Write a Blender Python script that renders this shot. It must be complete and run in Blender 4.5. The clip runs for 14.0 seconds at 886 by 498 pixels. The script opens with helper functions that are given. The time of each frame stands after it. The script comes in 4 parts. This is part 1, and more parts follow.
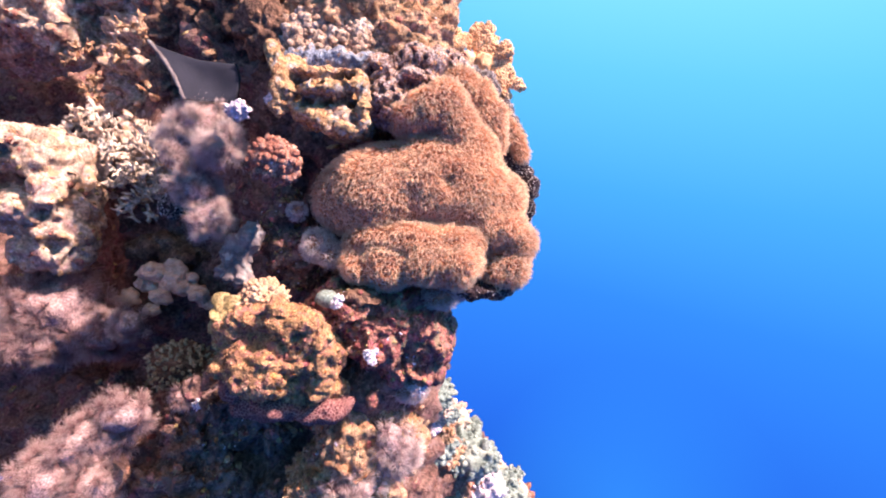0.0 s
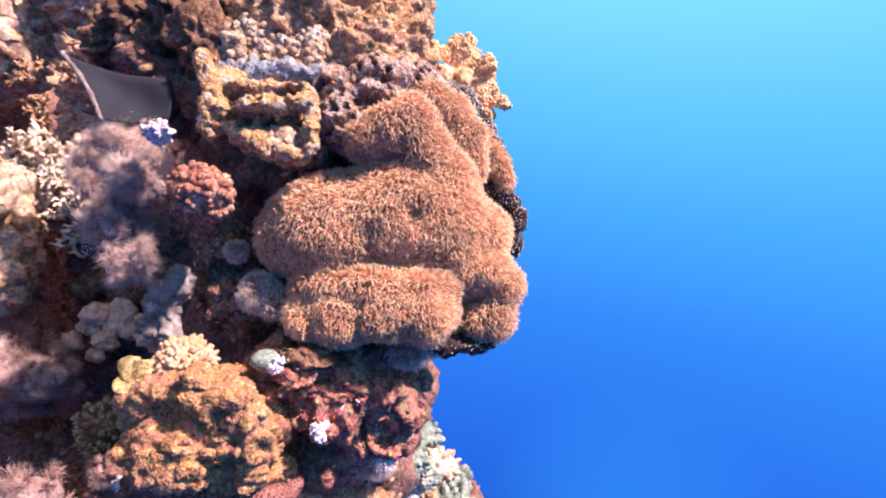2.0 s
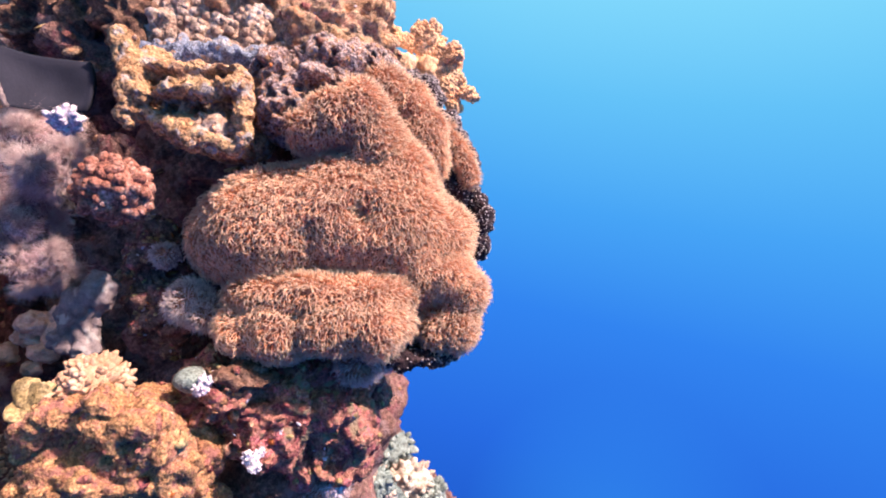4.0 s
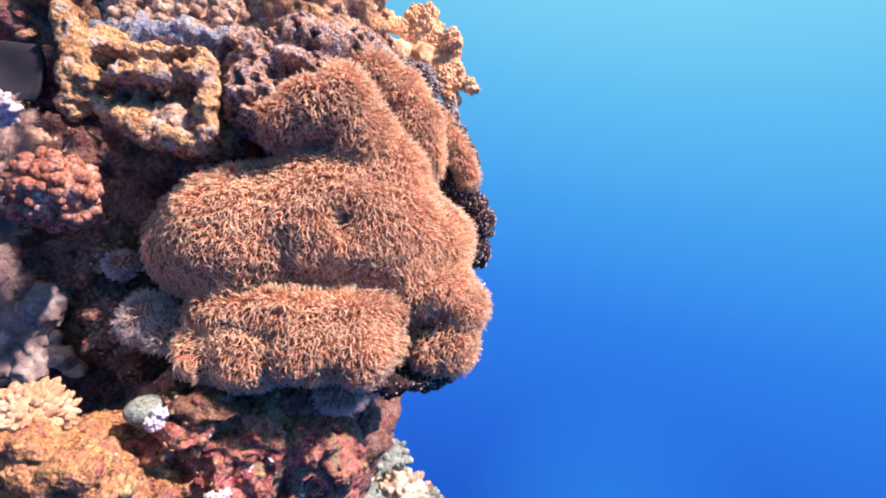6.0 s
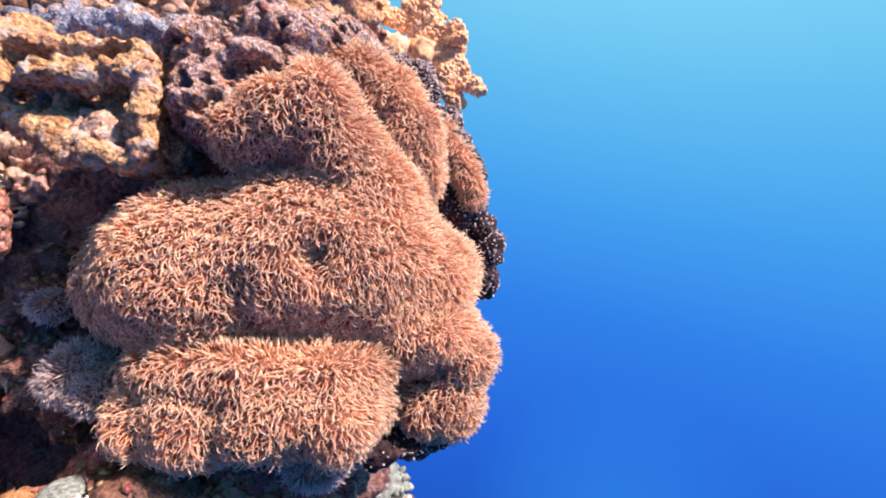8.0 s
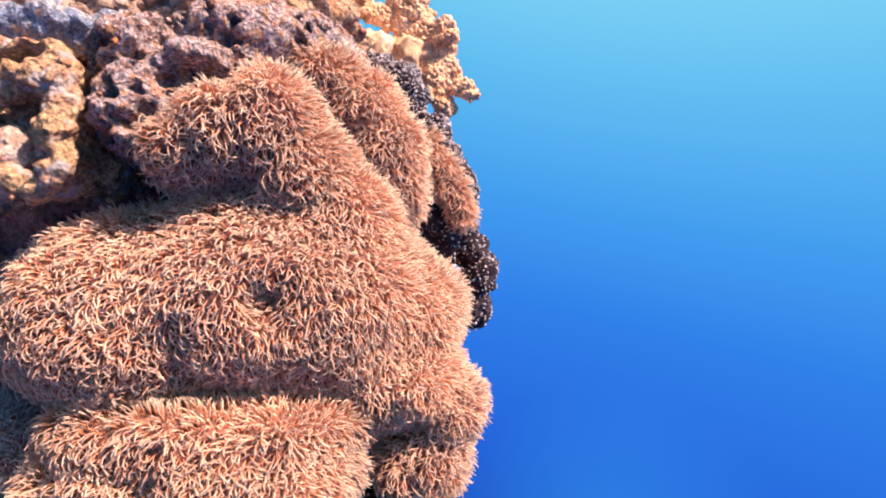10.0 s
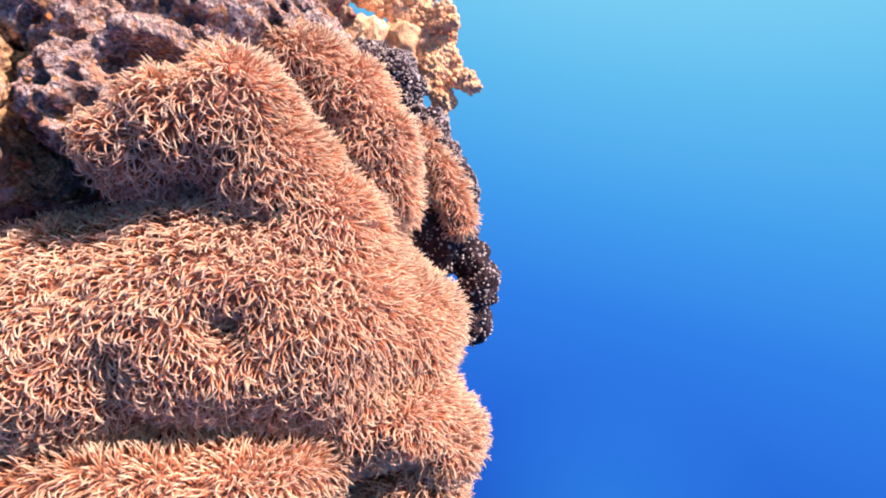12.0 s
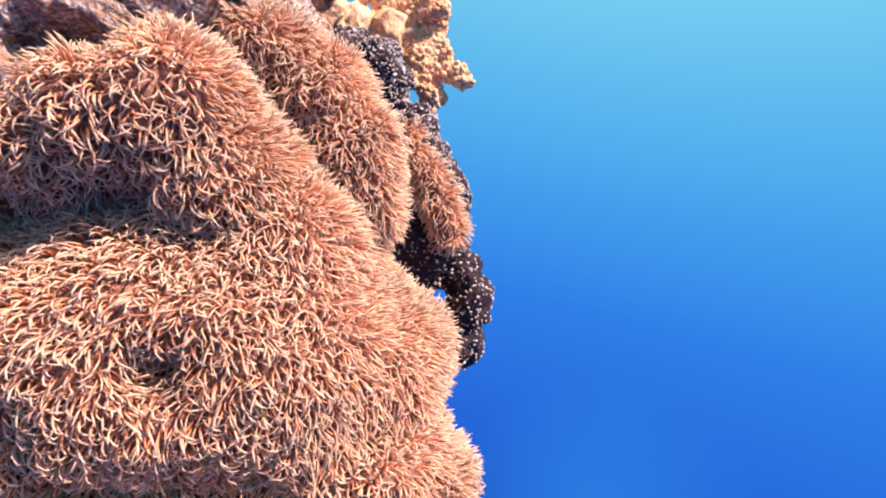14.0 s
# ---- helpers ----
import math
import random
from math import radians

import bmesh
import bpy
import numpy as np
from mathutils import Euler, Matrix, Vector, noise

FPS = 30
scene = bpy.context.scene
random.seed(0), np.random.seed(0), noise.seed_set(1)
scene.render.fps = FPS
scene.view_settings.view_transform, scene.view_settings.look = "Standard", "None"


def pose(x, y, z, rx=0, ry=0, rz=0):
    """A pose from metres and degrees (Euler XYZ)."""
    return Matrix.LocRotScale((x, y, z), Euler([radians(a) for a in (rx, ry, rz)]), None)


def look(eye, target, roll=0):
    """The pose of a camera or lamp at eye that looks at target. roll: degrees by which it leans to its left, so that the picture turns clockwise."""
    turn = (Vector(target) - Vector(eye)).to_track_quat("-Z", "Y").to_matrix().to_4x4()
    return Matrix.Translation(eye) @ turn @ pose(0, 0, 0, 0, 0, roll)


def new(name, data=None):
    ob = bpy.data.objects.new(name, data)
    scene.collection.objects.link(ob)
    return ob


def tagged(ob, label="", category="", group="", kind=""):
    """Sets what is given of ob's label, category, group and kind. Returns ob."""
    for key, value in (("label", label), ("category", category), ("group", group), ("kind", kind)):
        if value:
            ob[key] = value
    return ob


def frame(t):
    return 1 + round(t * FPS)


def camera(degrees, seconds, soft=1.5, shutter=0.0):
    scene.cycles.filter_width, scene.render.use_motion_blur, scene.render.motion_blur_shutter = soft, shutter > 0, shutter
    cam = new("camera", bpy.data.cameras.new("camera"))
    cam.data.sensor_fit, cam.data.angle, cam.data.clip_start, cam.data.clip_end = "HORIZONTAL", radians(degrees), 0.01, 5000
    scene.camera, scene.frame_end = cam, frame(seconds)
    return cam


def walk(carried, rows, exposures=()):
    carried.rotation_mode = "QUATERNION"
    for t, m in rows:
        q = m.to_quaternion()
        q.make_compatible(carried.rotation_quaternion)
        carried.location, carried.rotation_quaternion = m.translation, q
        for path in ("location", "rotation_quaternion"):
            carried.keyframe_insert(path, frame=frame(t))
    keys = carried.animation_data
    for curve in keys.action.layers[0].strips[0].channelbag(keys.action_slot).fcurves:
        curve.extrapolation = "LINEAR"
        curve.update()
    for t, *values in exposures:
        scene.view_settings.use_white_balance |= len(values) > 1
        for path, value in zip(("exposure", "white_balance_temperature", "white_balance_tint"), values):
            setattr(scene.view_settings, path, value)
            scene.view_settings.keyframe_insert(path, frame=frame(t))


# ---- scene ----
cam = camera(84.6, 14.0, soft=2.0)
PATH = [
    (0, (0.034, -0.018, 0.005), (0.0, 1.982, 0.0), 0.3),
    (0.5, (0.064, 0.044, 0.016), (0.028, 2.044, 0.017), 0.4),
    (1, (0.081, 0.109, 0.038), (0.047, 2.108, 0.078), 0.3),
    (1.5, (0.092, 0.168, 0.061), (0.059, 2.167, 0.126), 0.1),
    (2, (0.104, 0.216, 0.067), (0.079, 2.214, 0.148), -0.1),
    (2.5, (0.119, 0.257, 0.066), (0.113, 2.256, 0.138), -0.1),
    (3, (0.141, 0.287, 0.063), (0.153, 2.286, 0.131), -0.2),
    (3.5, (0.156, 0.308, 0.067), (0.185, 2.306, 0.143), -0.3),
    (4, (0.17, 0.333, 0.074), (0.207, 2.331, 0.161), -0.4),
    (6.5, (0.189, 0.498, 0.126), (0.229, 2.496, 0.192), 0.0),
    (7, (0.2, 0.542, 0.149), (0.229, 2.541, 0.219), 0.0),
    (7.5, (0.201, 0.587, 0.17), (0.219, 2.586, 0.236), 0.1),
    (8, (0.198, 0.632, 0.18), (0.214, 2.631, 0.241), 0.2),
    (10.5, (0.235, 0.764, 0.245), (0.25, 2.763, 0.291), 0.3),
    (11, (0.24, 0.788, 0.247), (0.244, 2.787, 0.288), 0.3),
    (11.5, (0.239, 0.81, 0.251), (0.245, 2.809, 0.282), 0.6),
    (12, (0.235, 0.831, 0.263), (0.247, 2.831, 0.29), 0.8),
    (12.5, (0.24, 0.848, 0.274), (0.257, 2.847, 0.304), 0.9),
    (13, (0.245, 0.87, 0.284), (0.272, 2.87, 0.316), 1.0),
    (13.5, (0.243, 0.896, 0.289), (0.288, 2.895, 0.316), 1.1),
    (14, (0.239, 0.918, 0.289), (0.294, 2.917, 0.304), 1.2),
]
EXPOSURES = [(0, 1.44), (3, 1.22), (7.5, 1.06), (12, 1.04), (14, 1.02)]
walk(cam, [(t, look(eye, target, roll)) for t, eye, target, roll in PATH], EXPOSURES)

# ---- light: sun through the surface, blue water all round ----
SUN_TO = Vector((0.62, -0.34, 0.705)).normalized()
world = bpy.data.worlds.new("open_water_sky")
scene.world = world
world.use_nodes = True
wn = world.node_tree.nodes
sky = wn.new("ShaderNodeTexSky")
sky.sky_type, sky.sun_disc = "NISHITA", False
sky.dust_density, sky.ozone_density, sky.air_density = 7.0, 0.0, 0.7
sky.sun_elevation = math.asin(SUN_TO.z)
sky.sun_rotation = math.atan2(SUN_TO.x, SUN_TO.y)
warm = wn.new("ShaderNodeMix")  # warm tint on the sky light only, added to warm the blue shade
warm.data_type, warm.blend_type = "RGBA", "MULTIPLY"
warm.inputs[0].default_value, warm.inputs[7].default_value = 1.0, (1.0, 0.74, 0.62, 1)
world.node_tree.links.new(sky.outputs[0], warm.inputs[6])
world.node_tree.links.new(warm.outputs[2], wn["Background"].inputs[0])
wn["Background"].inputs[1].default_value = 0.045

sun = new("sun", bpy.data.lights.new("sun", "SUN"))
sun.data.energy, sun.data.angle, sun.data.color = 5.0, radians(2.0), (1.0, 0.76, 0.655)
sun.matrix_world = look(SUN_TO * 20, (0, 0, 0))


# ---- materials ----
def nodes_of(name):
    m = bpy.data.materials.new(name)
    m.use_nodes = True
    t = m.node_tree
    return m, t.nodes, t.links, t.nodes["Principled BSDF"]


def ramp(nodes, stops):
    r = nodes.new("ShaderNodeValToRGB")
    e = r.color_ramp.elements
    while len(e) < len(stops):
        e.new(0.5)
    for k, (pos, col) in enumerate(stops):
        e[k].position, e[k].color = pos, (*col, 1)
    return r


def reef_material(name, stops, scale=14.0, speck=None, rough=0.85, bump=0.5, fine=120.0, wash=0.5):
    """Blotches of several colours, a finer wash over them, specks of growth and a grainy relief."""
    m, n, l, b = nodes_of(name)
    co = n.new("ShaderNodeNewGeometry")
    big = n.new("ShaderNodeTexNoise")
    big.inputs["Scale"].default_value, big.inputs["Detail"].default_value = scale, 7
    big.inputs["Roughness"].default_value, big.inputs["Distortion"].default_value = 0.62, 0.6
    l.new(co.outputs["Position"], big.inputs["Vector"])
    r = ramp(n, stops)
    l.new(big.outputs["Fac"], r.inputs[0])
    small = n.new("ShaderNodeTexNoise")
    small.inputs["Scale"].default_value, small.inputs["Detail"].default_value = scale * 5.5, 5
    l.new(co.outputs["Position"], small.inputs["Vector"])
    w = ramp(n, [(0.3, (1 - wash,) * 3), (0.7, (1 + wash,) * 3)])
    l.new(small.outputs["Fac"], w.inputs[0])
    mul = n.new("ShaderNodeMix")
    mul.data_type, mul.blend_type = "RGBA", "MULTIPLY"
    mul.inputs[0].default_value = 1.0
    l.new(r.outputs[0], mul.inputs[6])
    l.new(w.outputs[0], mul.inputs[7])
    grain = n.new("ShaderNodeTexNoise")
    grain.inputs["Scale"].default_value, grain.inputs["Detail"].default_value = 230, 4
    grain.inputs["Roughness"].default_value = 0.7
    l.new(co.outputs["Position"], grain.inputs["Vector"])
    gw = ramp(n, [(0.32, (1 - wash * 1.3,) * 3), (0.68, (1 + wash * 1.1,) * 3)])
    l.new(grain.outputs["Fac"], gw.inputs[0])
    mul2 = n.new("ShaderNodeMix")
    mul2.data_type, mul2.blend_type = "RGBA", "MULTIPLY"
    mul2.inputs[0].default_value = 1.0
    l.new(mul.outputs[2], mul2.inputs[6])
    l.new(gw.outputs[0], mul2.inputs[7])
    colour = mul2.outputs[2]
    vor = n.new("ShaderNodeTexVoronoi")
    vor.inputs["Scale"].default_value = fine
    l.new(co.outputs["Position"], vor.inputs["Vector"])
    if speck:
        gate = n.new("ShaderNodeTexNoise")
        gate.inputs["Scale"].default_value, gate.inputs["Detail"].default_value = scale * 2.1, 6
        shift = n.new("ShaderNodeVectorMath")
        shift.inputs[1].default_value = (3.1, 7.7, 1.3)
        l.new(co.outputs["Position"], shift.inputs[0])
        l.new(shift.outputs[0], gate.inputs["Vector"])
        gr = ramp(n, [(0.56, (0, 0, 0)), (0.64, (1, 1, 1))])
        l.new(gate.outputs["Fac"], gr.inputs[0])
        mx = n.new("ShaderNodeMix")
        mx.data_type = "RGBA"
        l.new(gr.outputs[0], mx.inputs[0])
        l.new(colour, mx.inputs[6])
        mx.inputs[7].default_value = (*speck, 1)
        colour = mx.outputs[2]
    l.new(colour, b.inputs["Base Color"])
    b.inputs["Roughness"].default_value = rough
    b.inputs["Specular IOR Level"].default_value = 0.25
    add = n.new("ShaderNodeMath")
    add.operation = "MULTIPLY_ADD"
    add.inputs[1].default_value = 0.5
    l.new(vor.outputs["Distance"], add.inputs[0])
    l.new(small.outputs["Fac"], add.inputs[2])
    bp = n.new("ShaderNodeBump")
    bp.inputs["Strength"].default_value, bp.inputs["Distance"].default_value = bump, 0.010
    add2 = n.new("ShaderNodeMath")
    add2.operation = "MULTIPLY_ADD"
    add2.inputs[1].default_value = 0.4
    l.new(grain.outputs["Fac"], add2.inputs[0])
    l.new(add.outputs[0], add2.inputs[2])
    l.new(add2.outputs[0], bp.inputs["Height"])
    l.new(bp.outputs[0], b.inputs["Normal"])
    return m


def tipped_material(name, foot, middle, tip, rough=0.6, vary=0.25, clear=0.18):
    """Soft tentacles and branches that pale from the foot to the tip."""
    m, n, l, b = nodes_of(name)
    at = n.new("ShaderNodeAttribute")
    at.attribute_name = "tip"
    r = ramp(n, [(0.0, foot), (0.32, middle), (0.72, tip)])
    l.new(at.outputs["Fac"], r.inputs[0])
    g = n.new("ShaderNodeNewGeometry")
    w = ramp(n, [(0.0, (1 - vary,) * 3), (1.0, (1 + vary * 0.6,) * 3)])
    l.new(g.outputs["Random Per Island"], w.inputs[0])
    co = n.new("ShaderNodeNewGeometry")
    big = n.new("ShaderNodeTexNoise")
    big.inputs["Scale"].default_value, big.inputs["Detail"].default_value = 9.0, 4
    l.new(co.outputs["Position"], big.inputs["Vector"])
    w2 = ramp(n, [(0.3, (0.86, 0.80, 0.78)), (0.7, (1.08, 1.05, 1.02))])
    l.new(big.outputs["Fac"], w2.inputs[0])
    colour = r.outputs[0]
    for other in (w, w2):
        mul = n.new("ShaderNodeMix")
        mul.data_type, mul.blend_type = "RGBA", "MULTIPLY"
        mul.inputs[0].default_value = 1.0
        l.new(colour, mul.inputs[6])
        l.new(other.outputs[0], mul.inputs[7])
        colour = mul.outputs[2]
    l.new(colour, b.inputs["Base Color"])
    b.inputs["Roughness"].default_value = rough
    b.inputs["Specular IOR Level"].default_value = 0.3
    thin = n.new("ShaderNodeBsdfTranslucent")
    l.new(colour, thin.inputs[0])
    both = n.new("ShaderNodeMixShader")
    both.inputs[0].default_value = clear
    l.new(b.outputs[0], both.inputs[1])
    l.new(thin.outputs[0], both.inputs[2])
    l.new(both.outputs[0], n["Material Output"].inputs[0])
    return m


# Palest tones lowered to put the recesses' shade into the rock colour.
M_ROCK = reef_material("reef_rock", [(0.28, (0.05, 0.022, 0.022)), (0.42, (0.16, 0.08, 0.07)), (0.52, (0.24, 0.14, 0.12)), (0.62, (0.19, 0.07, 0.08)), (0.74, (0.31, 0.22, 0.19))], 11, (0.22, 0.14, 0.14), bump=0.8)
M_ROCK_PALE = reef_material("pale_reef_rock", [(0.28, (0.1, 0.045, 0.03)), (0.4, (0.34, 0.18, 0.1)), (0.53, (0.46, 0.31, 0.21)), (0.62, (0.38, 0.18, 0.14)), (0.74, (0.6, 0.5, 0.42))], 13, (0.48, 0.24, 0.13), bump=0.8)
M_ROCK_RED = reef_material("red_algae_rock", [(0.28, (0.08, 0.022, 0.026)), (0.42, (0.27, 0.08, 0.085)), (0.53, (0.38, 0.18, 0.13)), (0.63, (0.42, 0.12, 0.15)), (0.75, (0.52, 0.38, 0.31))], 15, (0.26, 0.19, 0.13), bump=0.8)
M_OCHRE = reef_material("ochre_coral_rock", [(0.28, (0.11, 0.045, 0.03)), (0.38, (0.33, 0.17, 0.09)), (0.52, (0.54, 0.345, 0.19)), (0.60, (0.40, 0.21, 0.135)), (0.72, (0.64, 0.55, 0.46))], 20, (0.45, 0.38, 0.35), bump=0.8, fine=160, wash=0.45)
M_CHALK = reef_material("chalky_reef_rock", [(0.28, (0.16, 0.08, 0.07)), (0.40, (0.36, 0.24, 0.18)), (0.50, (0.52, 0.41, 0.34)), (0.60, (0.42, 0.25, 0.24)), (0.72, (0.64, 0.58, 0.55))], 9, (0.50, 0.29, 0.19), bump=0.6)
M_HOLEY = reef_material("pitted_coral_rock", [(0.32, (0.08, 0.035, 0.035)), (0.42, (0.30, 0.18, 0.165)), (0.52, (0.52, 0.43, 0.43)), (0.60, (0.42, 0.20, 0.13)), (0.72, (0.80, 0.74, 0.73))], 38, (0.52, 0.27, 0.14), bump=1.0)
M_KNOB = reef_material("knobbly_coral", [(0.30, (0.22, 0.115, 0.09)), (0.44, (0.39, 0.26, 0.195)), (0.56, (0.52, 0.40, 0.34)), (0.68, (0.36, 0.36, 0.44))], 14, (0.44, 0.29, 0.22), bump=0.6, fine=200)
# Grey taken near black: the overhang's shade is put into this colour.
M_GREY = reef_material("shade_toned_plate_coral", [(0.30, (0.013, 0.014, 0.026)), (0.5, (0.020, 0.021, 0.036)), (0.7, (0.030, 0.031, 0.050))], 5, None, rough=0.95, bump=0.08, fine=200, wash=0.08)
M_GREY_LOBE = reef_material("grey_lobed_coral", [(0.30, (0.13, 0.10, 0.11)), (0.5, (0.20, 0.16, 0.17)), (0.7, (0.28, 0.24, 0.25))], 14, (0.34, 0.32, 0.32), bump=0.3, fine=200, wash=0.2)
# Brown, dimmed further in place of the shade over the leather coral.
M_BROWN = reef_material("brown_leather_coral", [(0.30, (0.06, 0.03, 0.025)), (0.5, (0.16, 0.085, 0.06)), (0.7, (0.28, 0.17, 0.125))], 16, None, bump=0.6)
M_DARK = reef_material("dark_purple_coral", [(0.30, (0.016, 0.009, 0.014)), (0.5, (0.032, 0.018, 0.024)), (0.7, (0.065, 0.04, 0.045))], 24, None, bump=0.6)
M_BEAD = reef_material("white_beads", [(0.3, (0.42, 0.36, 0.37)), (0.7, (0.62, 0.57, 0.57))], 20, None, bump=0.1)
M_CREAM = reef_material("cream_branching_coral", [(0.30, (0.40, 0.22, 0.14)), (0.5, (0.54, 0.33, 0.22)), (0.7, (0.68, 0.51, 0.40))], 30, None, bump=0.35, fine=300, wash=0.2)
M_PEACH = reef_material("peach_branching_coral", [(0.30, (0.64, 0.34, 0.18)), (0.5, (0.80, 0.48, 0.28)), (0.7, (0.90, 0.66, 0.45))], 16, None, bump=0.35, fine=300, wash=0.2)
M_BLUE = reef_material("blue_grey_rim", [(0.30, (0.12, 0.14, 0.22)), (0.5, (0.22, 0.25, 0.34)), (0.7, (0.42, 0.38, 0.38))], 24, (0.40, 0.26, 0.19), bump=0.6, fine=200)
M_TURF_TIP = reef_material("pale_stub_tips", [(0.30, (0.22, 0.14, 0.09)), (0.5, (0.40, 0.30, 0.20)), (0.7, (0.60, 0.52, 0.40))], 60, None, bump=0.3)
M_ORANGE = reef_material("orange_coral_rock", [(0.28, (0.10, 0.04, 0.03)), (0.40, (0.30, 0.135, 0.075)), (0.52, (0.50, 0.28, 0.14)), (0.60, (0.32, 0.13, 0.10)), (0.72, (0.58, 0.42, 0.28))], 18, (0.34, 0.15, 0.13), bump=0.7, fine=160)
M_WHITE = reef_material("white_staghorn", [(0.30, (0.36, 0.25, 0.19)), (0.5, (0.55, 0.45, 0.38)), (0.7, (0.74, 0.70, 0.67))], 10, None, bump=0.3, fine=220)
M_PINK = reef_material("pink_cauliflower_coral", [(0.30, (0.17, 0.055, 0.045)), (0.5, (0.32, 0.135, 0.10)), (0.7, (0.58, 0.38, 0.32))], 34, None, bump=0.4, fine=300)
M_LILAC = reef_material("lilac_crust", [(0.30, (0.42, 0.34, 0.46)), (0.5, (0.62, 0.56, 0.66)), (0.7, (0.80, 0.78, 0.84))], 30, None, bump=0.4)
# Own colour of the ledge lump; on coral heads it paints water haze.
M_TEAL = reef_material("grey_green_and_haze_teal", [(0.30, (0.13, 0.17, 0.17)), (0.5, (0.23, 0.28, 0.27)), (0.7, (0.38, 0.41, 0.38))], 8, None, bump=0.6)
M_SKIN = reef_material("soft_coral_skin", [(0.30, (0.22, 0.09, 0.06)), (0.5, (0.33, 0.15, 0.10)), (0.7, (0.42, 0.21, 0.15))], 30, None, bump=0.4, rough=0.6)
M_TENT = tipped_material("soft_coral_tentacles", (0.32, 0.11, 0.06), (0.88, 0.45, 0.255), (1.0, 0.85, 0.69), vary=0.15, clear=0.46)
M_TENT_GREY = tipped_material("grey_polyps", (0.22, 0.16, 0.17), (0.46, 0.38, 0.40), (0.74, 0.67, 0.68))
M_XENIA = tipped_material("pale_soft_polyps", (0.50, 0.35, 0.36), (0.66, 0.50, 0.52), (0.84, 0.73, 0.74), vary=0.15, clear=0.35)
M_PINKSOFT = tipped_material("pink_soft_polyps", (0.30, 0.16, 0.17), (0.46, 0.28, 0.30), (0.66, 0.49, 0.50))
M_MAUVE = reef_material("mauve_soft_skin", [(0.30, (0.24, 0.14, 0.15)), (0.5, (0.34, 0.22, 0.23)), (0.7, (0.44, 0.33, 0.33))], 20, None, bump=0.4, rough=0.6)
M_BLUSH = reef_material("blush_soft_lumps", [(0.30, (0.58, 0.31, 0.22)), (0.5, (0.74, 0.49, 0.38)), (0.7, (0.84, 0.66, 0.55))], 18, None, bump=0.3, wash=0.12)


def net_material():
    """A crust with a raised pale net over dark red cells."""
    m, n, l, b = nodes_of("red_net")
    co = n.new("ShaderNodeNewGeometry")
    wob = n.new("ShaderNodeTexNoise")
    wob.inputs["Scale"].default_value = 30
    l.new(co.outputs["Position"], wob.inputs["Vector"])
    off = n.new("ShaderNodeVectorMath")
    off.operation = "MULTIPLY_ADD"
    off.inputs[1].default_value = (0.012, 0.012, 0.012)
    l.new(wob.outputs["Color"], off.inputs[0])
    l.new(co.outputs["Position"], off.inputs[2])
    vor = n.new("ShaderNodeTexVoronoi")
    vor.feature = "DISTANCE_TO_EDGE"
    vor.inputs["Scale"].default_value = 120
    l.new(off.outputs[0], vor.inputs["Vector"])
    r = ramp(n, [(0.0, (0.40, 0.23, 0.21)), (0.06, (0.26, 0.10, 0.10)), (0.14, (0.11, 0.028, 0.032))])
    l.new(vor.outputs["Distance"], r.inputs[0])
    l.new(r.outputs[0], b.inputs["Base Color"])
    b.inputs["Roughness"].default_value = 0.8
    bp = n.new("ShaderNodeBump")
    bp.invert = True
    bp.inputs["Strength"].default_value, bp.inputs["Distance"].default_value = 1.0, 0.004
    l.new(vor.outputs["Distance"], bp.inputs["Height"])
    l.new(bp.outputs[0], b.inputs["Normal"])
    return m


M_NET = net_material()
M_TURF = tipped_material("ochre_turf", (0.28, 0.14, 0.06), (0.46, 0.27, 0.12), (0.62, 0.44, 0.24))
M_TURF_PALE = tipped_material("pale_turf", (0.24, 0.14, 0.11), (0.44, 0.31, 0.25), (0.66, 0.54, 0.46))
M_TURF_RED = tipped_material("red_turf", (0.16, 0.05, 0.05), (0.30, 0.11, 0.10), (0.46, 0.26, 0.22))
M_OLIVE = reef_material("olive_leaf_plates", [(0.30, (0.22, 0.15, 0.06)), (0.5, (0.36, 0.26, 0.13)), (0.7, (0.48, 0.38, 0.23))], 18, None, bump=0.3)
M_RUST = reef_material("rust_sponge", [(0.30, (0.40, 0.10, 0.03)), (0.5, (0.55, 0.17, 0.05)), (0.7, (0.62, 0.28, 0.12))], 24, None, bump=0.4)


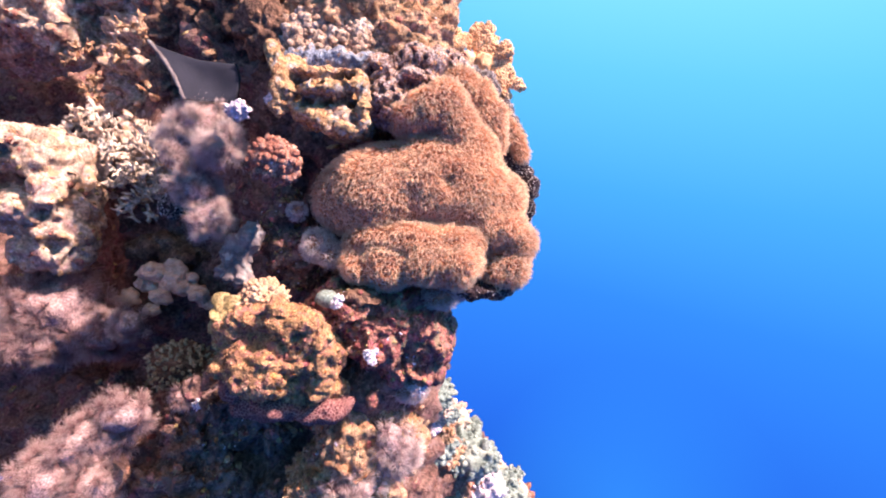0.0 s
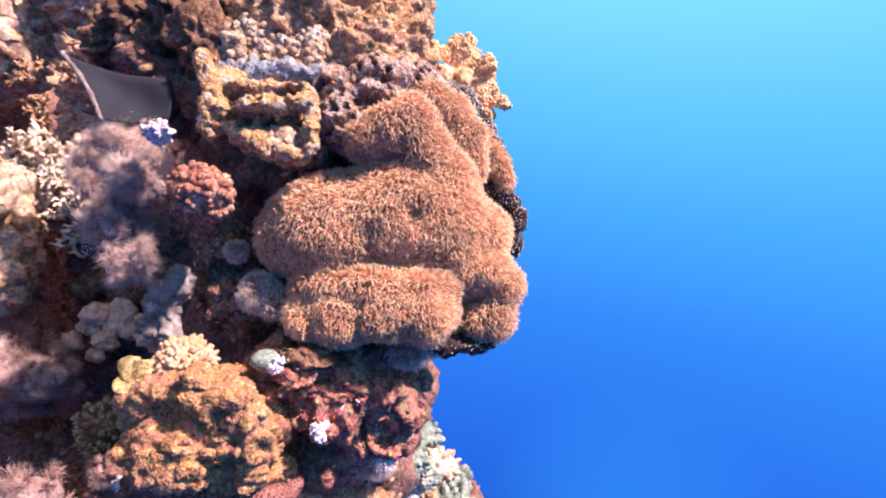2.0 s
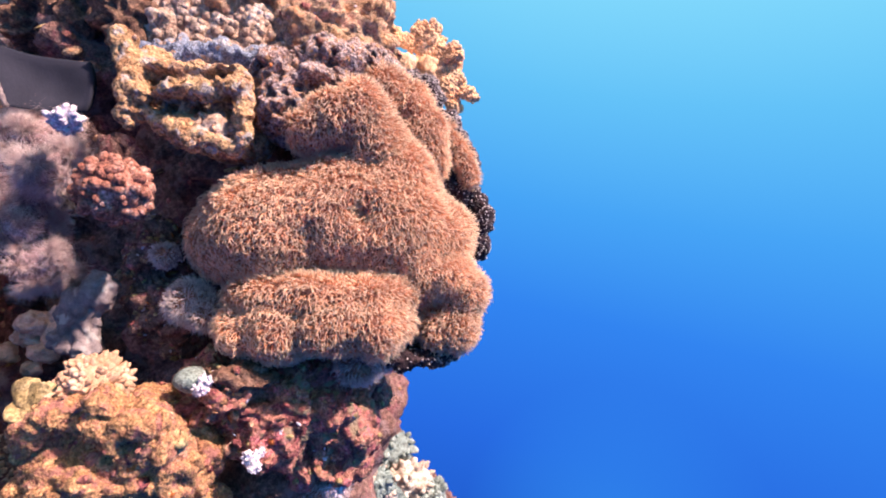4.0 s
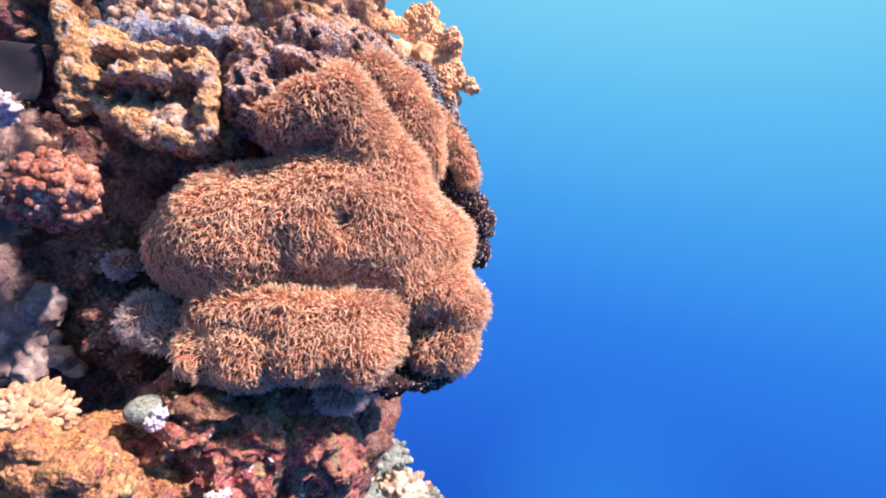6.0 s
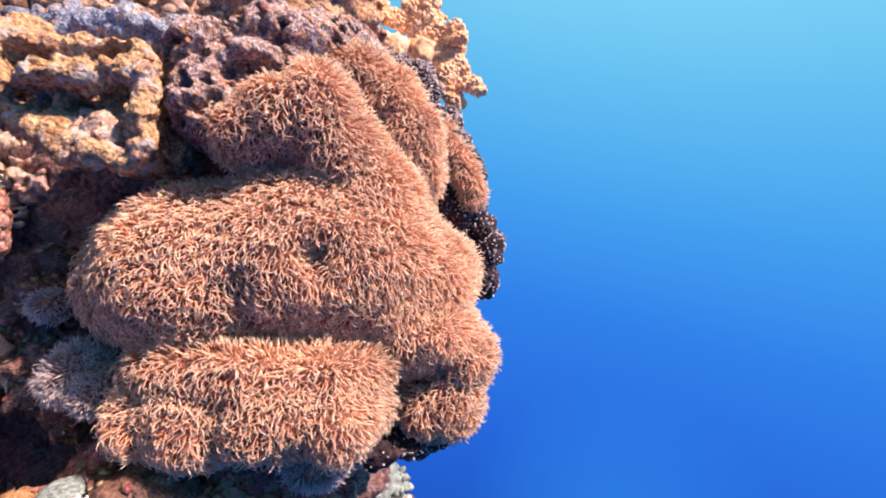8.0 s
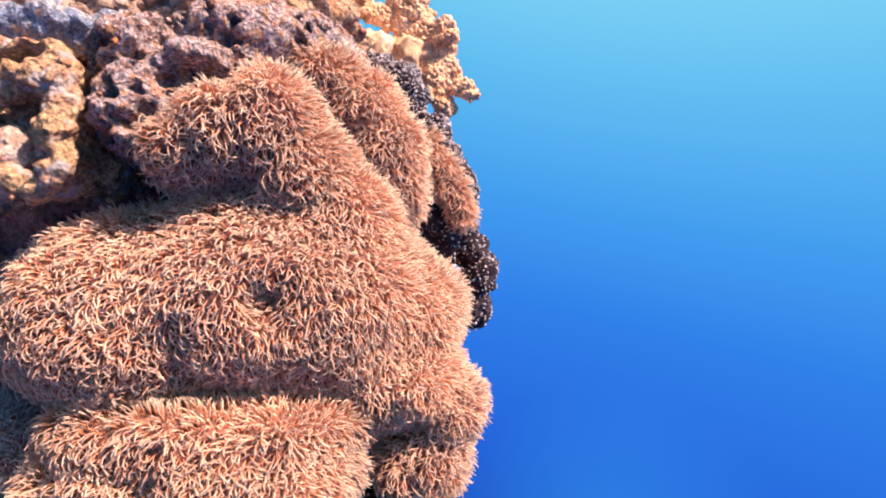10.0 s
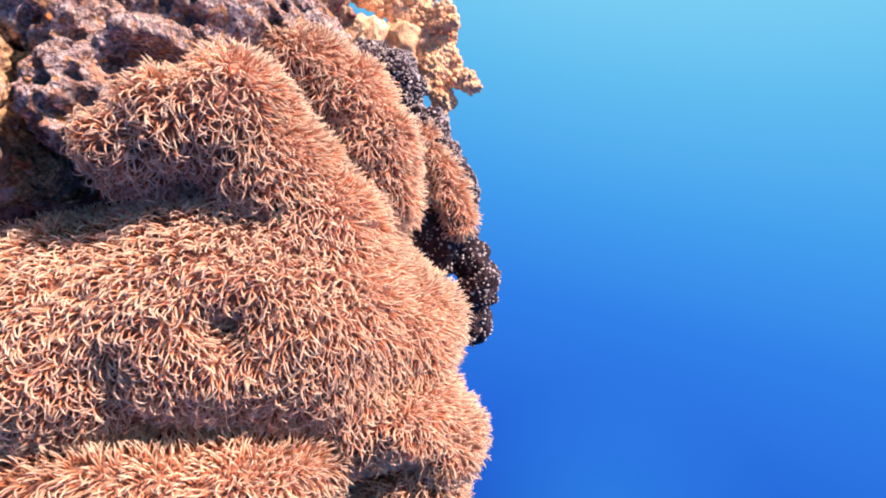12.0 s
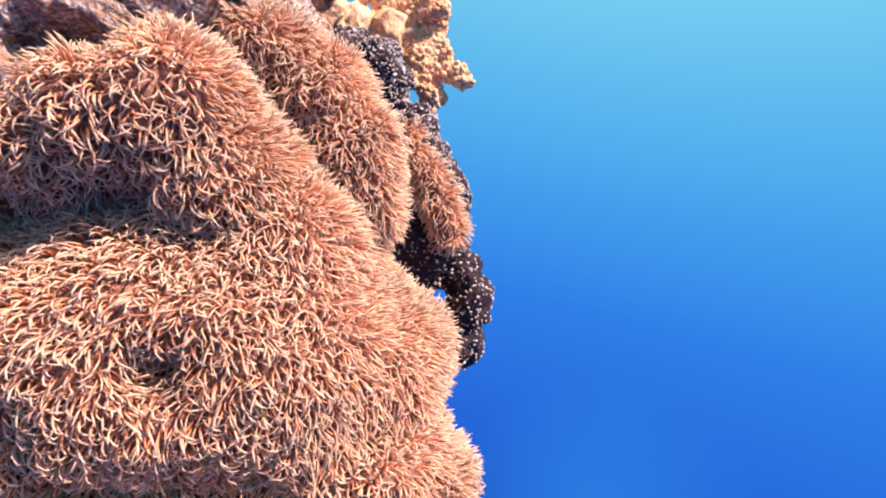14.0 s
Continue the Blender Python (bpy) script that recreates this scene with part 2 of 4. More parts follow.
# ---- the water all round: a deep bowl, open to the sky above ----
def water_material():
    m, n, l, b = nodes_of("open_water")
    n.remove(b)
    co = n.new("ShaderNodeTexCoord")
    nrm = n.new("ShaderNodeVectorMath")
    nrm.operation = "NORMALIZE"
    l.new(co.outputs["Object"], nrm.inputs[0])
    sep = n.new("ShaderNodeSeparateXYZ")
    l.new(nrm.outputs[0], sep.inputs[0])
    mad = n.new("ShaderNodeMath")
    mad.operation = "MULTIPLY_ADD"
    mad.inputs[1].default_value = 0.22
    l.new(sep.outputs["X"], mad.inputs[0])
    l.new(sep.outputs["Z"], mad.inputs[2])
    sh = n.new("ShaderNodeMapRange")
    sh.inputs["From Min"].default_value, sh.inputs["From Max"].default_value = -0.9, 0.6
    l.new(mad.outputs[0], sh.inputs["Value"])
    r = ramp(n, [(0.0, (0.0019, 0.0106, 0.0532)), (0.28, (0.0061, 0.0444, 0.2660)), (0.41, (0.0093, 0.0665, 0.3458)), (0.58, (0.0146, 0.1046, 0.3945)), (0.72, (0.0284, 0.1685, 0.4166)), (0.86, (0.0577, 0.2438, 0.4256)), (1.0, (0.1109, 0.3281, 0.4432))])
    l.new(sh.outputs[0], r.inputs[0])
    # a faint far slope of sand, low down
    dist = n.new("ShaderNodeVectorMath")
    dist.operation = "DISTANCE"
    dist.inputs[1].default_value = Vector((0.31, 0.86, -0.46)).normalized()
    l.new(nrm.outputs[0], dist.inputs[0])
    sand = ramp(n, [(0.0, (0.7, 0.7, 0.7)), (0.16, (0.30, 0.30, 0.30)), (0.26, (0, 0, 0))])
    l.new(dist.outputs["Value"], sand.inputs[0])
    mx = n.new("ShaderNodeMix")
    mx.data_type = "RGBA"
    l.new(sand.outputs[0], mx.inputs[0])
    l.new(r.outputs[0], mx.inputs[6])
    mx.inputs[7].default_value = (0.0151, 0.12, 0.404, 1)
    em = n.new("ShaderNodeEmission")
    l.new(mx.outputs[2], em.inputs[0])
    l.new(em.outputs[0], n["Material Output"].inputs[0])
    return m


def water_bowl(radius=40.0, rim=0.66):
    bm = bmesh.new()
    rings, around = 28, 64
    rows = []
    for k in range(1, rings + 1):
        a = -math.pi / 2 + (rim + math.pi / 2) * k / rings
        rows.append([bm.verts.new((radius * math.cos(a) * math.cos(b), radius * math.cos(a) * math.sin(b), radius * math.sin(a)))
                     for b in (2 * math.pi * j / around for j in range(around))])
    low = bm.verts.new((0, 0, -radius))
    for j in range(around):
        bm.faces.new((low, rows[0][(j + 1) % around], rows[0][j]))
    for a, b in zip(rows, rows[1:]):
        for j in range(around):
            bm.faces.new((a[j], a[(j + 1) % around], b[(j + 1) % around], b[j]))
    me = bpy.data.meshes.new("water_backdrop")
    bm.to_mesh(me)
    me.polygons.foreach_set("use_smooth", [True] * len(me.polygons))
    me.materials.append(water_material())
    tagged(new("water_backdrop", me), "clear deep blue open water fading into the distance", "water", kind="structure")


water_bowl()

# ---- mesh tools ----
PLACE = {}


def empty(name, at, label, category, group="", kind=""):
    ob = tagged(new(name), label, category, group, kind)
    ob.location = at
    ob.empty_display_size = 0.05
    PLACE[ob] = Vector(at)
    return ob


def part(name, me, material, parent=None, label="", at=None, category="", group="", kind=""):
    """Links a mesh that is given in world coordinates, under its thing or as a thing at the place at."""
    ob = new(name, me)
    where = PLACE[parent] if parent else Vector(at)
    me.transform(Matrix.Translation(-where))
    if parent:
        ob.parent = parent
    else:
        ob.location = where
    PLACE[ob] = where
    me.materials.append(material)
    return tagged(ob, label, category, group, kind)


def mesh_from(name, verts, faces, smooth=True, tip=None):
    me = bpy.data.meshes.new(name)
    verts = np.asarray(verts, dtype=np.float32)
    faces = [np.asarray(f, dtype=np.int32) for f in faces if len(f)]
    me.vertices.add(len(verts))
    me.vertices.foreach_set("co", verts.ravel())
    loops = np.concatenate([f.ravel() for f in faces])
    sizes = np.concatenate([np.full(len(f), f.shape[1], np.int32) for f in faces])
    me.loops.add(len(loops))
    me.loops.foreach_set("vertex_index", loops)
    me.polygons.add(len(sizes))
    me.polygons.foreach_set("loop_start", np.concatenate([[0], np.cumsum(sizes)[:-1]]).astype(np.int32))
    me.polygons.foreach_set("use_smooth", np.full(len(sizes), smooth))
    me.update(calc_edges=True)
    if tip is not None:
        me.attributes.new("tip", "FLOAT", "POINT").data.foreach_set("value", np.asarray(tip, np.float32))
    return me


def ball(level):
    bm = bmesh.new()
    bmesh.ops.create_icosphere(bm, subdivisions=level, radius=1)
    v = np.array([x.co for x in bm.verts])
    f = np.array([[x.index for x in y.verts] for y in bm.faces])
    bm.free()
    return v, f


BALL1, BALL2, BALL3 = ball(1), ball(2), ball(3)


def lump(name, ells, voxel, relief=(), pits=(), knobs=None, cracks=(), dents=(), melt=0, holes=None, bores=()):
    """Ellipsoids (centre, radii) grown together into one body, with a rough relief and cracks of (scale, depth), pits and knobs of
    (scale, depth, share) and single dents of (centre, radius, depth); melt: how far the joins are rounded; bores: (x, z, radius,
    depth) hollows sunk straight in from the open side."""
    v, f = BALL3
    vs, fs = [], []
    for k, (c, r) in enumerate(ells):
        vs.append(v * np.array(r) + np.array(c))
        fs.append(f + len(v) * k)
    raw = mesh_from(name, np.concatenate(vs), [np.concatenate(fs)])
    tmp = new(name, raw)
    mod = tmp.modifiers.new("grow", "REMESH")
    mod.mode, mod.voxel_size = "VOXEL", voxel
    if melt:
        soft = tmp.modifiers.new("melt", "SMOOTH")
        soft.factor, soft.iterations = 0.5, melt
    deps = bpy.context.evaluated_depsgraph_get()
    me = bpy.data.meshes.new_from_object(tmp.evaluated_get(deps))
    bpy.data.objects.remove(tmp)
    bpy.data.meshes.remove(raw)
    co = np.empty(len(me.vertices) * 3, np.float32)
    me.vertices.foreach_get("co", co)
    no = np.empty(len(me.vertices) * 3, np.float32)
    me.vertices.foreach_get("normal", no)
    co, no = co.reshape(-1, 3), no.reshape(-1, 3)
    out = np.zeros(len(co), np.float32)
    for k, p in enumerate(co):
        q = Vector(p)
        d = 0.0
        for s, a in relief:
            d += a * noise.fractal(q * s, 0.9, 2.1, 3)
        for s, a, share in pits:
            e = noise.voronoi(q * s)[0][0]
            d -= a * max(0.0, 1 - e / share) ** 0.6
        if knobs:
            e = noise.voronoi(q * knobs[0])[0][0]
            d += knobs[1] * (1 - min(1.0, e / knobs[2])) ** 0.6
        for s, a in cracks:
            d -= a * max(0.0, 1 - abs(noise.noise(q * s)) / 0.16)
        for c, r, a in dents:
            e = (q - Vector(c)).length / r
            if e < 2:
                d -= a * math.exp(-2.2 * e * e)
        out[k] = d
    co = co + no * out[:, None]
    if holes:
        count, least, most = holes
        pick = np.random.default_rng(count).choice(np.flatnonzero(no[:, 1] < 0.3), count, replace=False)
        for k in pick:
            r = random.uniform(least, most)
            e = np.linalg.norm(co - co[k], axis=1) / (r * random.uniform(0.9, 1.2))
            co = co - no[k] * (2.2 * r * np.exp(-e ** 4))[:, None]
    for x, z, r, depth in bores:
        e = np.hypot(co[:, 0] - x, co[:, 2] - z) / r
        e = e * (1 + 0.25 * np.sin(3 * np.arctan2(co[:, 2] - z, co[:, 0] - x) + 40 * x))
        co[:, 1] += depth * np.exp(-e ** 4) * (no[:, 1] < 0.4)
    me.vertices.foreach_set("co", co.ravel().astype(np.float32))
    me.polygons.foreach_set("use_smooth", [True] * len(me.polygons))
    me.update()
    me.name = name
    return me


def sample(me, count, rng, keep=None):
    """Points spread over a mesh, with their normals."""
    me.calc_loop_triangles()
    n = len(me.loop_triangles)
    tri = np.empty(n * 3, np.int32)
    me.loop_triangles.foreach_get("vertices", tri)
    co = np.empty(len(me.vertices) * 3, np.float32)
    me.vertices.foreach_get("co", co)
    no = np.empty(len(me.vertices) * 3, np.float32)
    me.vertices.foreach_get("normal", no)
    tri, co, no = tri.reshape(-1, 3), co.reshape(-1, 3), no.reshape(-1, 3)
    a, b, c = co[tri[:, 0]], co[tri[:, 1]], co[tri[:, 2]]
    area = np.linalg.norm(np.cross(b - a, c - a), axis=1)
    if keep is not None:
        area = area * keep((a + b + c) / 3, no[tri[:, 0]])
    pick = rng.choice(n, count, p=area / area.sum())
    u, w = rng.random(count), rng.random(count)
    flip = u + w > 1
    u[flip], w[flip] = 1 - u[flip], 1 - w[flip]
    p = a[pick] + (b - a)[pick] * u[:, None] + (c - a)[pick] * w[:, None]
    m = no[tri[pick]].mean(axis=1)
    return p, m / np.maximum(np.linalg.norm(m, axis=1, keepdims=True), 1e-6)


def unit(a):
    return a / np.maximum(np.linalg.norm(a, axis=-1, keepdims=True), 1e-9)


def frames(n, rng):
    """Two directions across each normal, turned at random."""
    r = unit(rng.normal(size=n.shape))
    u = unit(np.cross(n, r))
    return u, np.cross(n, u)


def tentacles(name, p, n, rng, per=6, length=0.023, width=0.00085, spread=0.55, droop=0.30, foot=0.003, rings=4, hook=(0.6, 1.5), taper=0.22, slow=1.3, twist=0.5, upright=False):
    """Polyps at p, each a whorl of tapering tentacles that curl over towards their tips; neighbours lean alike."""
    count = len(p)
    u, v = frames(n, rng)
    turn = rng.random(count)[:, None] * 6.283 + np.arange(per)[None, :] * 6.283 / per + rng.normal(0, 0.35, (count, per))
    lat = (np.cos(turn)[..., None] * u[:, None] + np.sin(turn)[..., None] * v[:, None]).reshape(-1, 3)
    drift = np.array([noise.noise_vector(Vector(q) * 10.0) for q in p]) * 0.45 + rng.normal(0, 0.10, (count, 3)) + np.array([0, 0, -droop])
    drift -= n * (drift * n).sum(axis=1, keepdims=True)
    nn, pp, dd = (np.repeat(x, per, axis=0) for x in (n, p, drift))
    total = count * per
    big = np.repeat(rng.uniform(0.8, 1.2, count), per) * rng.uniform(0.75, 1.25, total)
    ln = (length * big)[:, None]
    side = lat * (spread * rng.uniform(0.5, 1.2, total))[:, None] + dd
    wig = rng.normal(0, 0.10, (total, 3))
    c = pp + lat * foot - nn * 0.004
    side = unit(side)
    e1 = unit(np.cross(nn, side))
    over = rng.uniform(*hook, (total, 1))
    if upright:
        bow = np.clip(0.42 - 0.75 * nn[:, 1:2] - 0.40 * np.maximum(nn[:, 0:1], 0) - 0.35 * np.maximum(nn[:, 2:3], 0), 0.22, 1.0)
        over, ln = over * bow, ln * (0.72 + 0.28 * bow)
    curl = rng.normal(0, twist, (total, 1))
    w = (width * big ** 0.4)[:, None]
    vs, tip = [], []
    for k in range(rings):
        s = k / rings
        turned = side * np.cos(curl * s) + e1 * np.sin(curl * s)
        bent = 0.12 + over * (1.15 * s) ** slow
        way = unit(nn * np.cos(bent) + turned * np.sin(bent) + wig * s)
        e2 = np.cross(e1, way)
        for j in range(3):
            q = 2.0944 * j
            vs.append(c + w * (1 - taper * s) * (math.cos(q) * e1 + math.sin(q) * e2))
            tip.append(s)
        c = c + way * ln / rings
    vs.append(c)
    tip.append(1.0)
    verts = np.stack(vs, axis=1).reshape(-1, 3)
    m = rings * 3 + 1
    base = np.arange(total)[:, None] * m
    quads = [np.concatenate([base + r * 3 + k, base + r * 3 + (k + 1) % 3, base + r * 3 + 3 + (k + 1) % 3, base + r * 3 + 3 + k], axis=1) for r in range(rings - 1) for k in range(3)]
    tris = [np.concatenate([base + m - 4 + k, base + m - 4 + (k + 1) % 3, base + m - 1], axis=1) for k in range(3)]
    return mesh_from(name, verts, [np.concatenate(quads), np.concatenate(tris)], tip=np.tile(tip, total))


def strew(name, proto, p, n, rng, size, squash=(0.6, 1.0), sink=0.3, jitter=0.25, stretch=(0.8, 1.25)):
    """Copies of a small body set into a surface, each turned, stretched and dented in its own way, in one mesh."""
    v, f = proto
    count = len(p)
    u, w = frames(unit(n + rng.normal(0, 0.2, n.shape)), rng)
    n2 = np.cross(u, w)
    n2 *= np.sign((n2 * n).sum(axis=1, keepdims=True))
    s = rng.uniform(size[0], size[1], count)[:, None, None]
    st = rng.uniform(*stretch, (count, 2))
    sq = rng.uniform(*squash, count)[:, None, None]
    dent = 1 + rng.normal(0, jitter, (count, len(v)))[..., None] * 0.5
    vv = v[None] * dent
    verts = p[:, None] + s * (vv[..., 0:1] * u[:, None] * st[:, 0, None, None] + vv[..., 1:2] * w[:, None] * st[:, 1, None, None] + (vv[..., 2:3] * sq + (sq - sink * 2) * 0.5) * n2[:, None])
    faces = (f[None] + (np.arange(count) * len(v))[:, None, None]).reshape(-1, f.shape[1])
    return mesh_from(name, verts.reshape(-1, 3), [faces])


def tubes(name, segs, sides=6):
    """Tapering rounded branches from (start, end, radius, radius, tip paleness, tip paleness)."""
    vs, quads, tris, tip = [], [], [], []
    for p0, p1, r0, r1, t0, t1 in segs:
        p0, p1 = Vector(p0), Vector(p1)
        d = (p1 - p0).normalized()
        a = d.orthogonal().normalized()
        b = d.cross(a)
        k0 = len(vs)
        rows = ((p0, r0, t0), (p0.lerp(p1, 0.55), r0 * 0.5 + r1 * 0.55, (t0 + t1) / 2), (p1, r1, t1), (p1 + d * r1 * 0.6, r1 * 0.65, t1))
        for c, r, t in rows:
            for j in range(sides):
                q = 6.2832 * j / sides
                vs.append(c + (a * math.cos(q) + b * math.sin(q)) * r * random.uniform(0.85, 1.15))
                tip.append(t)
        vs.append(p1 + d * r1)
        tip.append(t1)
        for row in range(3):
            for j in range(sides):
                j2 = (j + 1) % sides
                quads.append((k0 + row * sides + j, k0 + row * sides + j2, k0 + row * sides + sides + j2, k0 + row * sides + sides + j))
        for j in range(sides):
            tris.append((k0 + 3 * sides + j, k0 + 3 * sides + (j + 1) % sides, k0 + 4 * sides))
    return mesh_from(name, [tuple(v) for v in vs], [np.array(quads), np.array(tris)], tip=tip)


def grow(at, way, length, radius, depth, spread, out, rng, share=0.72, kids=(2, 3), flat=None):
    """A branching coral, limb by limb, into the list out."""
    at, way = Vector(at), Vector(way).normalized()
    end = at + way * length
    out.append((at, end, radius, radius * 0.82, 1 - depth / 4, 1 - (depth - 1) / 4))
    if depth <= 1:
        return
    for _ in range(rng.integers(kids[0], kids[1] + 1)):
        turn = Vector(rng.normal(0, spread, 3))
        if flat:
            turn -= Vector(flat) * turn.dot(Vector(flat)) * 0.8
        grow(at.lerp(end, rng.uniform(0.55, 0.98)), way + turn, length * share * rng.uniform(0.7, 1.2), radius * 0.85, depth - 1, spread, out, rng, share, kids, flat)


def fused(name, me, voxel):
    """Limbs that cross, grown together into one skin."""
    tmp = new(name, me)
    mod = tmp.modifiers.new("grow", "REMESH")
    mod.mode, mod.voxel_size, mod.use_smooth_shade = "VOXEL", voxel, True
    out = bpy.data.meshes.new_from_object(tmp.evaluated_get(bpy.context.evaluated_depsgraph_get()))
    bpy.data.objects.remove(tmp)
    bpy.data.meshes.remove(me)
    out.name = name
    return out


def chain(points, radius, step=0.6):
    """Ellipsoids along a bent line, for ridges and beams."""
    out = []
    for a, b in zip(points, points[1:]):
        a, b = Vector(a), Vector(b)
        k = max(1, int((b - a).length / (radius * step)))
        for j in range(k + 1):
            out.append((tuple(a.lerp(b, j / k)), (radius * random.uniform(0.85, 1.2),) * 3))
    return out


# ---- the reef: rock of the wall ----
def facing(y_max=9.0, low=-9.0):
    """Keeps what lies this side of y_max and above low, on faces not turned away to the back."""
    return lambda c, n: (c[:, 1] < y_max) * (c[:, 2] > low) * (n[:, 1] < 0.35)


KNOBS = []
for k in range(5):
    v, f = BALL2
    w = v * (1 + np.array([0.16 * noise.noise(Vector(p) * 1.7 + Vector((k * 5.0, 0, 0))) for p in v]))[:, None]
    KNOBS.append(mesh_from("knob", w, [f]))


def knob_parts(parent, material, p, n, rng, size, tall=(0.9, 1.4), name="knob"):
    """Single knobs on a coral, each an object on one of a few meshes."""
    for k in range(len(p)):
        ob = new(name, KNOBS[int(rng.integers(5))])
        if not ob.data.materials:
            ob.data.materials.append(None)
        ob.material_slots[0].link = "OBJECT"
        ob.material_slots[0].material = material
        s = rng.uniform(*size)
        turn = Vector(n[k] + rng.normal(0, 0.15, 3)).to_track_quat("Z", "Y")
        ob.matrix_basis = Matrix.LocRotScale(Vector(p[k]) - PLACE[parent], turn, (s * rng.uniform(0.85, 1.15), s * rng.uniform(0.85, 1.15), s * rng.uniform(*tall)))
        ob.parent = parent


def growths(body, rng, items):
    """Meshes of what grows on a rock. items: (name, material, kind of growth, count, size range)."""
    out = []
    for name, mat, how, count, size in items:
        p, n = sample(body, count, rng, facing())
        if how == "turf":
            me = tentacles(name, p, n, rng, per=3, length=size[1], width=size[0], spread=1.0, droop=0.3, foot=0.001, rings=2)
        elif how == "plates":
            me = strew(name, BALL1, p, unit(n + np.array([0, -0.3, 0.9])), rng, size, (0.10, 0.2), -0.2, 0.12, (0.7, 1.3))
        else:
            me = strew(name, BALL2 if size[1] > 0.012 else BALL1, p, n, rng, size, (0.15, 0.5), 0.1, 0.35, (0.6, 1.5))
        out.append((name, me, mat))
    return out


def rock(name, label, ells, material, voxel=0.008, relief=((9, 0.032), (24, 0.020), (60, 0.009)), items=(), seed=1, cracks=((7, 0.02), (19, 0.012)), kind="", **more):
    """A block of the reef with what grows on it."""
    rng = np.random.default_rng(seed)
    at = np.mean([c for c, r in ells], axis=0)
    root = empty(name, at, label, "coral rock", kind=kind)
    body = lump("body", ells, voxel, relief, cracks=cracks, **more)
    grown = growths(body, rng, items)
    part("body", body, material, root)
    for cname, me, cmat in grown:
        part(cname, me, cmat, root, kind="stuff")
    return root


def mixed(scale=1.0, count=1.0):
    s = min(scale, 1.5)
    return [("lilac_crust", M_LILAC, "lumps", int(16 * count), (0.003 * s, 0.007 * s)), ("pale_crust", M_ROCK_PALE, "lumps", int(60 * count), (0.003 * s, 0.011 * s)),
            ("red_crust", M_ROCK_RED, "lumps", int(60 * count), (0.003 * s, 0.012 * s)), ("leaf_growth", M_OLIVE, "plates", int(34 * count), (0.005 * s, 0.011 * s)),
            ("rust_sponge", M_RUST, "lumps", int(10 * count), (0.003 * s, 0.007 * s)), ("red_turf", M_TURF_RED, "turf", int(330 * count), (0.0008 * s, 0.008 * s)),
            ("pale_turf", M_TURF_PALE, "turf", int(220 * count), (0.0008 * s, 0.007 * s))]


def reef_wall():
    rng = np.random.default_rng(11)
    ells = [((-0.75, 2.36, 0.30), (0.32, 0.20, 0.34)), ((-0.03, 1.84, 0.28), (0.20, 0.26, 0.42)), ((-0.32, 2.08, 0.02), (0.36, 0.28, 0.45)), ((-0.38, 1.84, 0.62), (0.40, 0.26, 0.40)),
            ((-0.18, 1.74, -0.38), (0.19, 0.24, 0.32)), ((-0.55, 2.16, 0.15), (0.34, 0.30, 0.85)), ((-0.40, 1.98, -0.95), (0.42, 0.32, 0.45)),
            ((-1.15, 2.75, 0.35), (0.85, 0.38, 1.50)), ((-2.45, 4.10, 0.40), (1.30, 0.60, 1.80)), ((-0.95, 1.98, -0.85), (0.42, 0.36, 0.30)),
            ((-1.75, 2.95, -1.00), (0.90, 0.60, 0.50)), ((-0.25, 2.50, -1.45), (0.40, 0.50, 0.50)), ((-0.70, 1.99, 0.75), (0.35, 0.33, 0.25)),
            ((-1.50, 2.60, -2.0), (1.6, 0.9, 0.85)), ((-0.4, 2.4, 0.1), (0.45, 0.45, 1.4)), ((0.05, 2.95, -2.1), (0.6, 0.6, 0.6)), ((-1.0, 3.3, -2.8), (2.6, 1.0, 1.2)), ((-2.4, 2.95, -0.55), (0.75, 0.45, 0.75)), ((-3.4, 3.7, 0.5), (1.0, 0.5, 1.3)), ((-2.6, 3.9, 0.4), (0.6, 0.4, 1.0)), ((-0.28, 3.20, -1.15), (0.28, 0.28, 0.32)), ((0.0, 3.25, -1.50), (0.34, 0.30, 0.36))] + chain([(-0.28, 2.15, -0.92), (-0.02, 2.45, -1.30), (0.22, 2.80, -1.70)], 0.22)
    body = lump("reef_wall", ells, 0.030, ((3.0, 0.09), (10, 0.04), (32, 0.014)), cracks=((4, 0.05), (13, 0.025)))
    grown = growths(body, rng, [("pale_crust", M_ROCK_PALE, "lumps", 1500, (0.006, 0.024)), ("red_crust", M_ROCK_RED, "lumps", 1500, (0.006, 0.026)), ("red_turf", M_TURF_RED, "turf", 2200, (0.0012, 0.014)), ("leaf_growth", M_OLIVE, "plates", 500, (0.010, 0.026))])
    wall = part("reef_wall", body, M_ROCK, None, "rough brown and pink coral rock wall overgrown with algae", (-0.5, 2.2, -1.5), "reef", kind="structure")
    for name, me, mat in grown:
        part(name, me, mat, wall, kind="stuff")


reef_wall()
# Never in view: added to cut blue water light and bounce brown instead.
part("unseen_reef_flank", lump("unseen_reef_flank", [((-3.5, 1.2, -0.3), (0.9, 1.8, 1.8)), ((-3.3, -1.0, -0.4), (0.9, 1.8, 1.6))], 0.07, ((2, 0.2), (6, 0.08))), M_ROCK, None,
     "unseen brown rock flank added to block blue light from the left", (-3.3, 0.2, -1.5), "reef", kind="structure")

